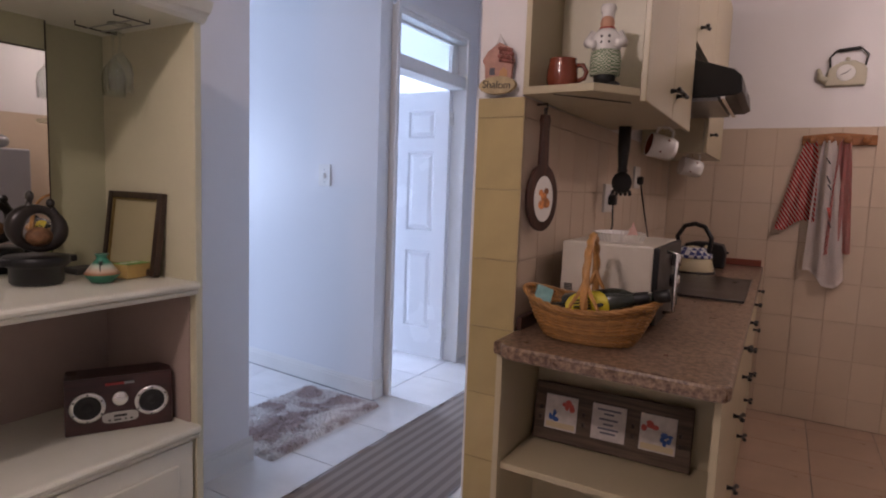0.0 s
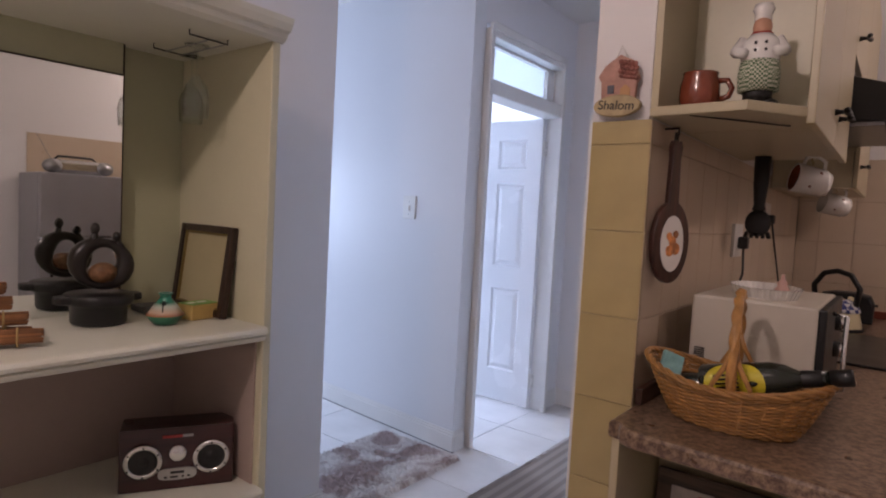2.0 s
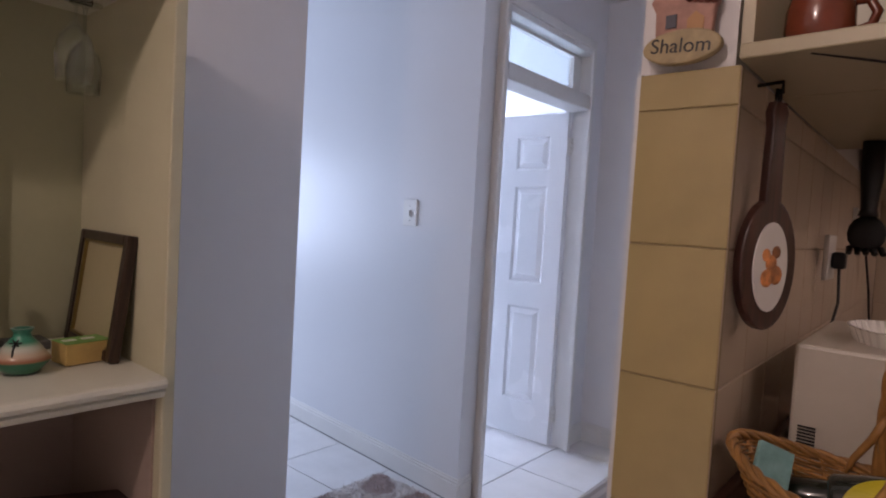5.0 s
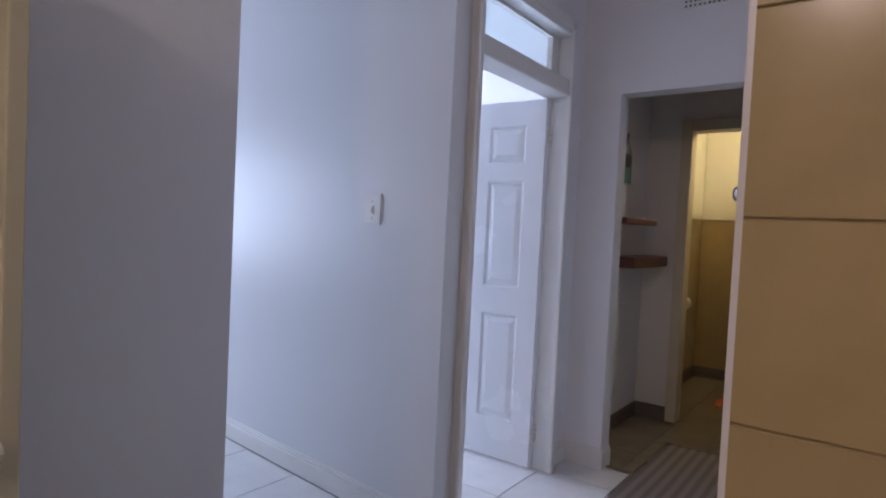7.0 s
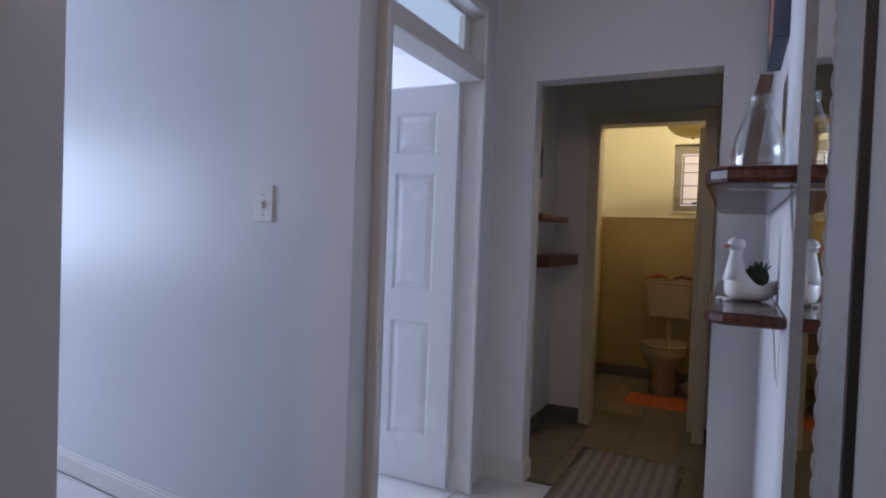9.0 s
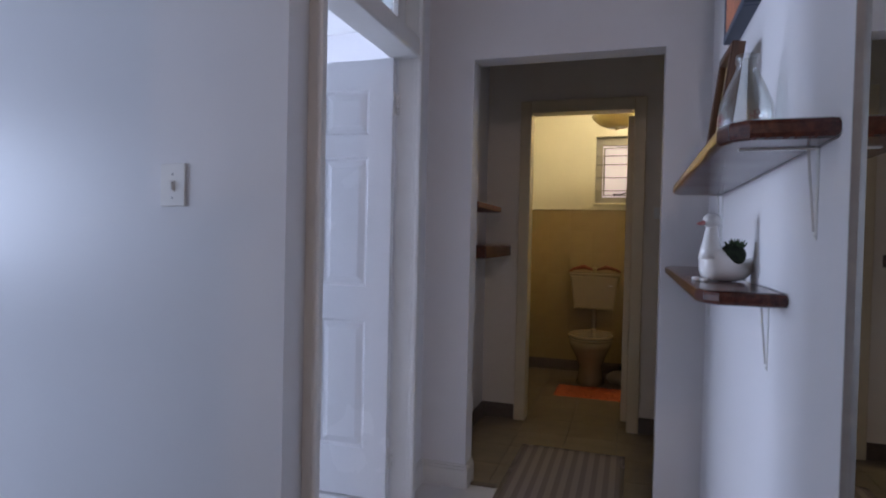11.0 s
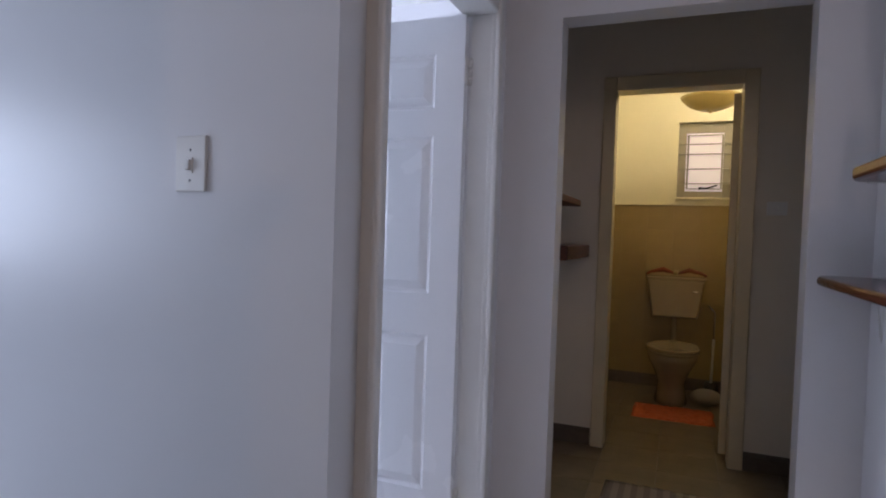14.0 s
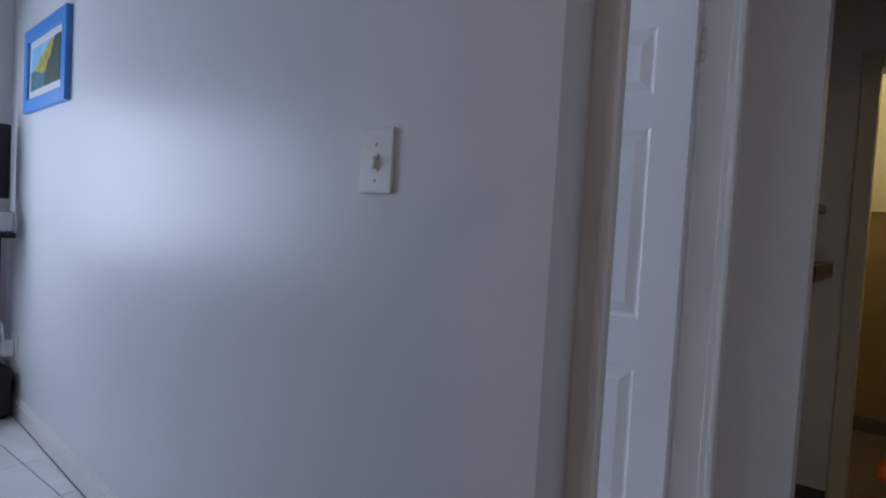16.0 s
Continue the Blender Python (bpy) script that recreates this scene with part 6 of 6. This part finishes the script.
part("foot", cube(1.4, 1.9, 1.27, 1.82, 0.0, 0.03), BLACK, fr)
bb = thing("boombox", "silver portable radio with round grey speakers on the fridge", "radio")
part("body", cube(1.42, 1.62, 1.68, 2.08, 1.722, 1.83, bevel=0.03, seg=4), CHROME, bb)
for yy in (1.7, 2.06):
    part("speaker", ball((1.45, yy, 1.778), (0.055, 0.075, 0.056), 18, 10), STEEL, bb, "grey speaker pod")
part("carry_handle", tube([(1.55, 1.72, 1.82), (1.55, 1.76, 1.86), (1.55, 2.0, 1.86), (1.55, 2.04, 1.82)], 0.01, 8), BLACK, bb)
part("aerial", tube([(1.58, 1.72, 1.83), (1.6, 1.62, 2.03)], 0.002, 5), STEEL, bb)
bb.matrix_world = pose(0, -0.36, -0.22)

# ---- rugs ----
RUN = mat("grey_beige_striped_weave", (0.3, 0.27, 0.25), 0.95, bump=0.6, bscale=260)
n, l = RUN.node_tree.nodes, RUN.node_tree.links
co, sp, mu, fm, rp = n.new("ShaderNodeTexCoord"), n.new("ShaderNodeSeparateXYZ"), n.new("ShaderNodeMath"), n.new("ShaderNodeMath"), n.new("ShaderNodeValToRGB")
mu.operation, fm.operation = "MULTIPLY", "FRACT"
mu.inputs[1].default_value = 1 / 0.058
rp.color_ramp.elements[0].position, rp.color_ramp.elements[0].color = 0.44, (0.39, 0.325, 0.285, 1)
rp.color_ramp.elements[1].position, rp.color_ramp.elements[1].color = 0.54, (0.54, 0.465, 0.415, 1)
l.new(co.outputs["Object"], sp.inputs["Vector"])
l.new(sp.outputs["X"], mu.inputs[0])
l.new(mu.outputs[0], fm.inputs[0])
l.new(fm.outputs[0], rp.inputs["Fac"])
l.new(rp.outputs["Color"], n["Principled BSDF"].inputs["Base Color"])
b = bmesh.new()
rng = random.Random(5)
ys = [0.6 + 3.87 * j / 120 for j in range(121)]
xs = [-1.755 + 0.58 * i / 20 for i in range(21)]
gr = [[b.verts.new((x + 0.004 * math.sin(y * 3), y, 0.006 + 0.0016 * math.sin(y * 5 + x * 9) + rng.uniform(0, 0.001))) for x in xs] for y in ys]
for j in range(120):
    for i in range(20):
        b.faces.new((gr[j][i], gr[j][i + 1], gr[j + 1][i + 1], gr[j + 1][i])).smooth = True
bmesh.ops.solidify(b, geom=b.faces[:], thickness=0.005)
single("runner_rug", b, RUN, "long grey and beige striped woven runner on the tiles", "rug")

SHAG = mat("brown_white_shaggy_pile", (0.5, 0.46, 0.44), 0.98, spread=0.1, scale=40)
n, l = SHAG.node_tree.nodes, SHAG.node_tree.links
co, ns, rp = n.new("ShaderNodeTexCoord"), n.new("ShaderNodeTexNoise"), n.new("ShaderNodeValToRGB")
ns.inputs["Scale"].default_value, ns.inputs["Detail"].default_value, ns.inputs["Distortion"].default_value = 5.5, 3, 0.8
rp.color_ramp.elements[0].position, rp.color_ramp.elements[0].color = 0.41, (0.40, 0.31, 0.29, 1)
rp.color_ramp.elements[1].position, rp.color_ramp.elements[1].color = 0.56, (0.70, 0.66, 0.63, 1)
l.new(co.outputs["Object"], ns.inputs["Vector"])
l.new(ns.outputs["Fac"], rp.inputs["Fac"])
l.new(rp.outputs["Color"], n["Principled BSDF"].inputs["Base Color"])
sr = pile_mat("shaggy_rug", -2.6, -2.035, 1.6, 2.46, 0.024, SHAG, "brown and white shaggy rug at the living room entrance", "rug", 0.011, 4)
b = bmesh.new()
rng = random.Random(11)
verts, faces = [], []
for i in range(9000):
    x, y = rng.uniform(-2.6, -2.035), rng.uniform(1.6, 2.46)
    a, lean, hh = rng.uniform(0, math.tau), rng.uniform(0.003, 0.014), rng.uniform(0.012, 0.026)
    c_, s_ = math.cos(a) * 0.0022, math.sin(a) * 0.0022
    k = len(verts)
    bx_, by_ = rng.uniform(-1, 1) * lean, rng.uniform(-1, 1) * lean
    verts += [(x - c_, y - s_, 0.008), (x + c_, y + s_, 0.008), (x + bx_, y + by_, 0.01 + hh)]
    faces.append((k, k + 1, k + 2))
b.free()
me = bpy.data.meshes.new("pile")
me.from_pydata(verts, [], faces)
me.materials.append(SHAG)
tuft = tagged(new("pile", me), kind="stuff")
tuft.parent = sr

# ---- tiles, last ----
def tile_mesh(w, h, d, material, name):
    b = box(bmesh.new(), 0, w, 0, d, 0, h)
    bmesh.ops.bevel(b, geom=[e for e in b.edges], offset=0.0012, segments=1, affect="EDGES")
    return mesh_of(name, b, material)


def lay(parent, me, m, name="tile"):
    ob = new(name, me)
    ob.parent = parent
    ob.matrix_basis = m


cache = {}


def field(parent, material, origin, ux, uz, w0, w1, h0, h1, pw, ph, sw, sh, d, gap=0.003, n=None, skip=None):
    """Tiles over a rectangle: ux and uz are the field's axes, joints at sw + k*pw and sh + k*ph."""
    ux, uz = Vector(ux), Vector(uz)
    out = uz.cross(ux).normalized()
    i0, i1 = math.floor((w0 - sw) / pw), math.ceil((w1 - sw) / pw)
    j0, j1 = math.floor((h0 - sh) / ph), math.ceil((h1 - sh) / ph)
    for i in range(i0, i1):
        for j in range(j0, j1):
            a0, a1 = max(w0, sw + i * pw), min(w1, sw + (i + 1) * pw)
            c0, c1 = max(h0, sh + j * ph), min(h1, sh + (j + 1) * ph)
            if a1 - a0 < 0.012 or c1 - c0 < 0.012 or (skip and skip(a0, a1, c0, c1)):
                continue
            key = (material.name, round(a1 - a0, 3), round(c1 - c0, 3), d)
            if key not in cache:
                cache[key] = tile_mesh(a1 - a0 - gap, c1 - c0 - gap, d, material, "tile")
            m = Matrix((ux, out, uz)).transposed().to_4x4()
            m.translation = Vector(origin) + ux * (a0 + gap / 2) + uz * (c0 + gap / 2)
            lay(parent, cache[key], m)


back = setting("wall_tiles_partition", cube(XR + 0.006, XK, YP + 0.0035, YP + 0.0125, 0, 1.585), GROUT, "cream glazed tiles on the end of the partition", "tiles")
field(back, TILE, (0, YP + 0.005, 0), (1, 0, 0), (0, 0, 1), XR + 0.004, XK, 0, 1.588, 1.0, 0.2095, -1.0, 0.0635, -0.005, 0.002)
setting("tile_edge_strip", cube(XR - 0.001, XR + 0.006, YP, YP + 0.0125, 0, 1.59), GLOSS, "white edge strip beside the tiles", "trim")
back = setting("wall_tiles_counter", cube(XK - 0.0125, XK - 0.004, YP + 0.004, YK, 0, 1.585), KGROUT, "glazed tiles behind the counter", "tiles")
field(back, TILEK, (XK - 0.005, 0, 0), (0, 1, 0), (0, 0, 1), YP, YK, 0.84, 1.588, 0.16, 0.2095, YP, 0.0635, -0.005, 0.003)
back = setting("wall_tiles_kitchen_back", cube(XK, 2.0, YK + 0.004, YK + 0.0125, 0, 1.745), KGROUT, "pale glazed tiles on the kitchen wall", "tiles")
field(back, TILEK, (0, YK + 0.005, 0), (1, 0, 0), (0, 0, 1), XK, 0.85, 0, 1.745, 0.163, 0.225, -0.11, 0.395, -0.005, 0.004)
back = setting("wall_tiles_kitchen_side", cube(1.992, 2.0, 1.28, YK, 0, 1.84), TILEK, "cream tiles behind the fridge", "tiles")
back = setting("wall_tiles_toilet", cube(-2.112, -0.868, 6.612, 6.62, 0, 1.5), WCGROUT, "mustard glazed toilet wall tiles", "tiles")
field(back, WCTILE, (0, 6.613, 0), (1, 0, 0), (0, 0, 1), -2.112, -0.868, 0.1, 1.5, 0.2, 0.2, -2.112, 0.1, -0.0025, 0.0014)
back = setting("wall_tiles_toilet_side", cube(-2.119, -2.112, 5.06, 6.612, 0, 1.5), WCGROUT, "mustard glazed tiles on the toilet side wall", "tiles")
field(back, WCTILE, (-2.113, 0, 0), (0, 1, 0), (0, 0, 1), 5.06, 6.607, 0.1, 1.5, 0.2, 0.2, 5.06, 0.1, -0.0025, 0.0014)

setting("tile_border", cube(-2.112, -0.868, 6.598, 6.62, 1.5, 1.512, bevel=0.003), WCPAINT, "pale border strip above the toilet tiles", "trim")

fl = setting("floor_tiles_hall", cube(XF, XR, 0.4, 0.42, -0.008, -0.006), FGROUT, "large white ceramic floor tiles", "floor")


def outside(a0, a1, c0, c1):
    return a0 > -0.9 and c0 > 1.2


field(fl, FTILE, (0, 0, 0), (1, 0, 0), (0, 1, 0), XF, 2.0, -2.6, 3.83, 0.455, 0.455, -2.165, 3.095, 0.006, 0.005, skip=outside)
field(fl, FTILE, (0, 0, 0), (1, 0, 0), (0, 1, 0), XF, -2.24, 3.83, 5.0, 0.455, 0.455, -2.165, 3.095, 0.006, 0.005)
fl = setting("floor_tiles_passage", cube(-2.12, -0.86, 3.84, 3.845, -0.008, -0.006), FGROUT, "worn brown passage floor tiles", "floor")
field(fl, VINYL, (0, 0, 0), (1, 0, 0), (0, 1, 0), -2.12, -0.86, 3.83, 6.62, 0.3, 0.3, -2.12, 3.83, 0.006, 0.002)
fl = setting("floor_tiles_kitchen", cube(-0.1, 2.0, 1.2, 1.21, -0.008, -0.006), FGROUT, "beige kitchen floor tiles", "floor")
KFT = mat("beige_kitchen_floor_tile", (0.36, 0.25, 0.18), 0.3, spread=0.08, scale=6, per=0.05)
field(fl, KFT, (0, 0, 0), (1, 0, 0), (0, 1, 0), -0.65, 2.0, 1.3, 3.77, 0.33, 0.33, -0.15, 1.3, 0.006, 0.004)
setting("threshold_strip", cube(-1.9, -1.77, 3.815, 3.85, 0.0, 0.008, bevel=0.002), SKIRT, "dark broken threshold strip at the opening", "trim")
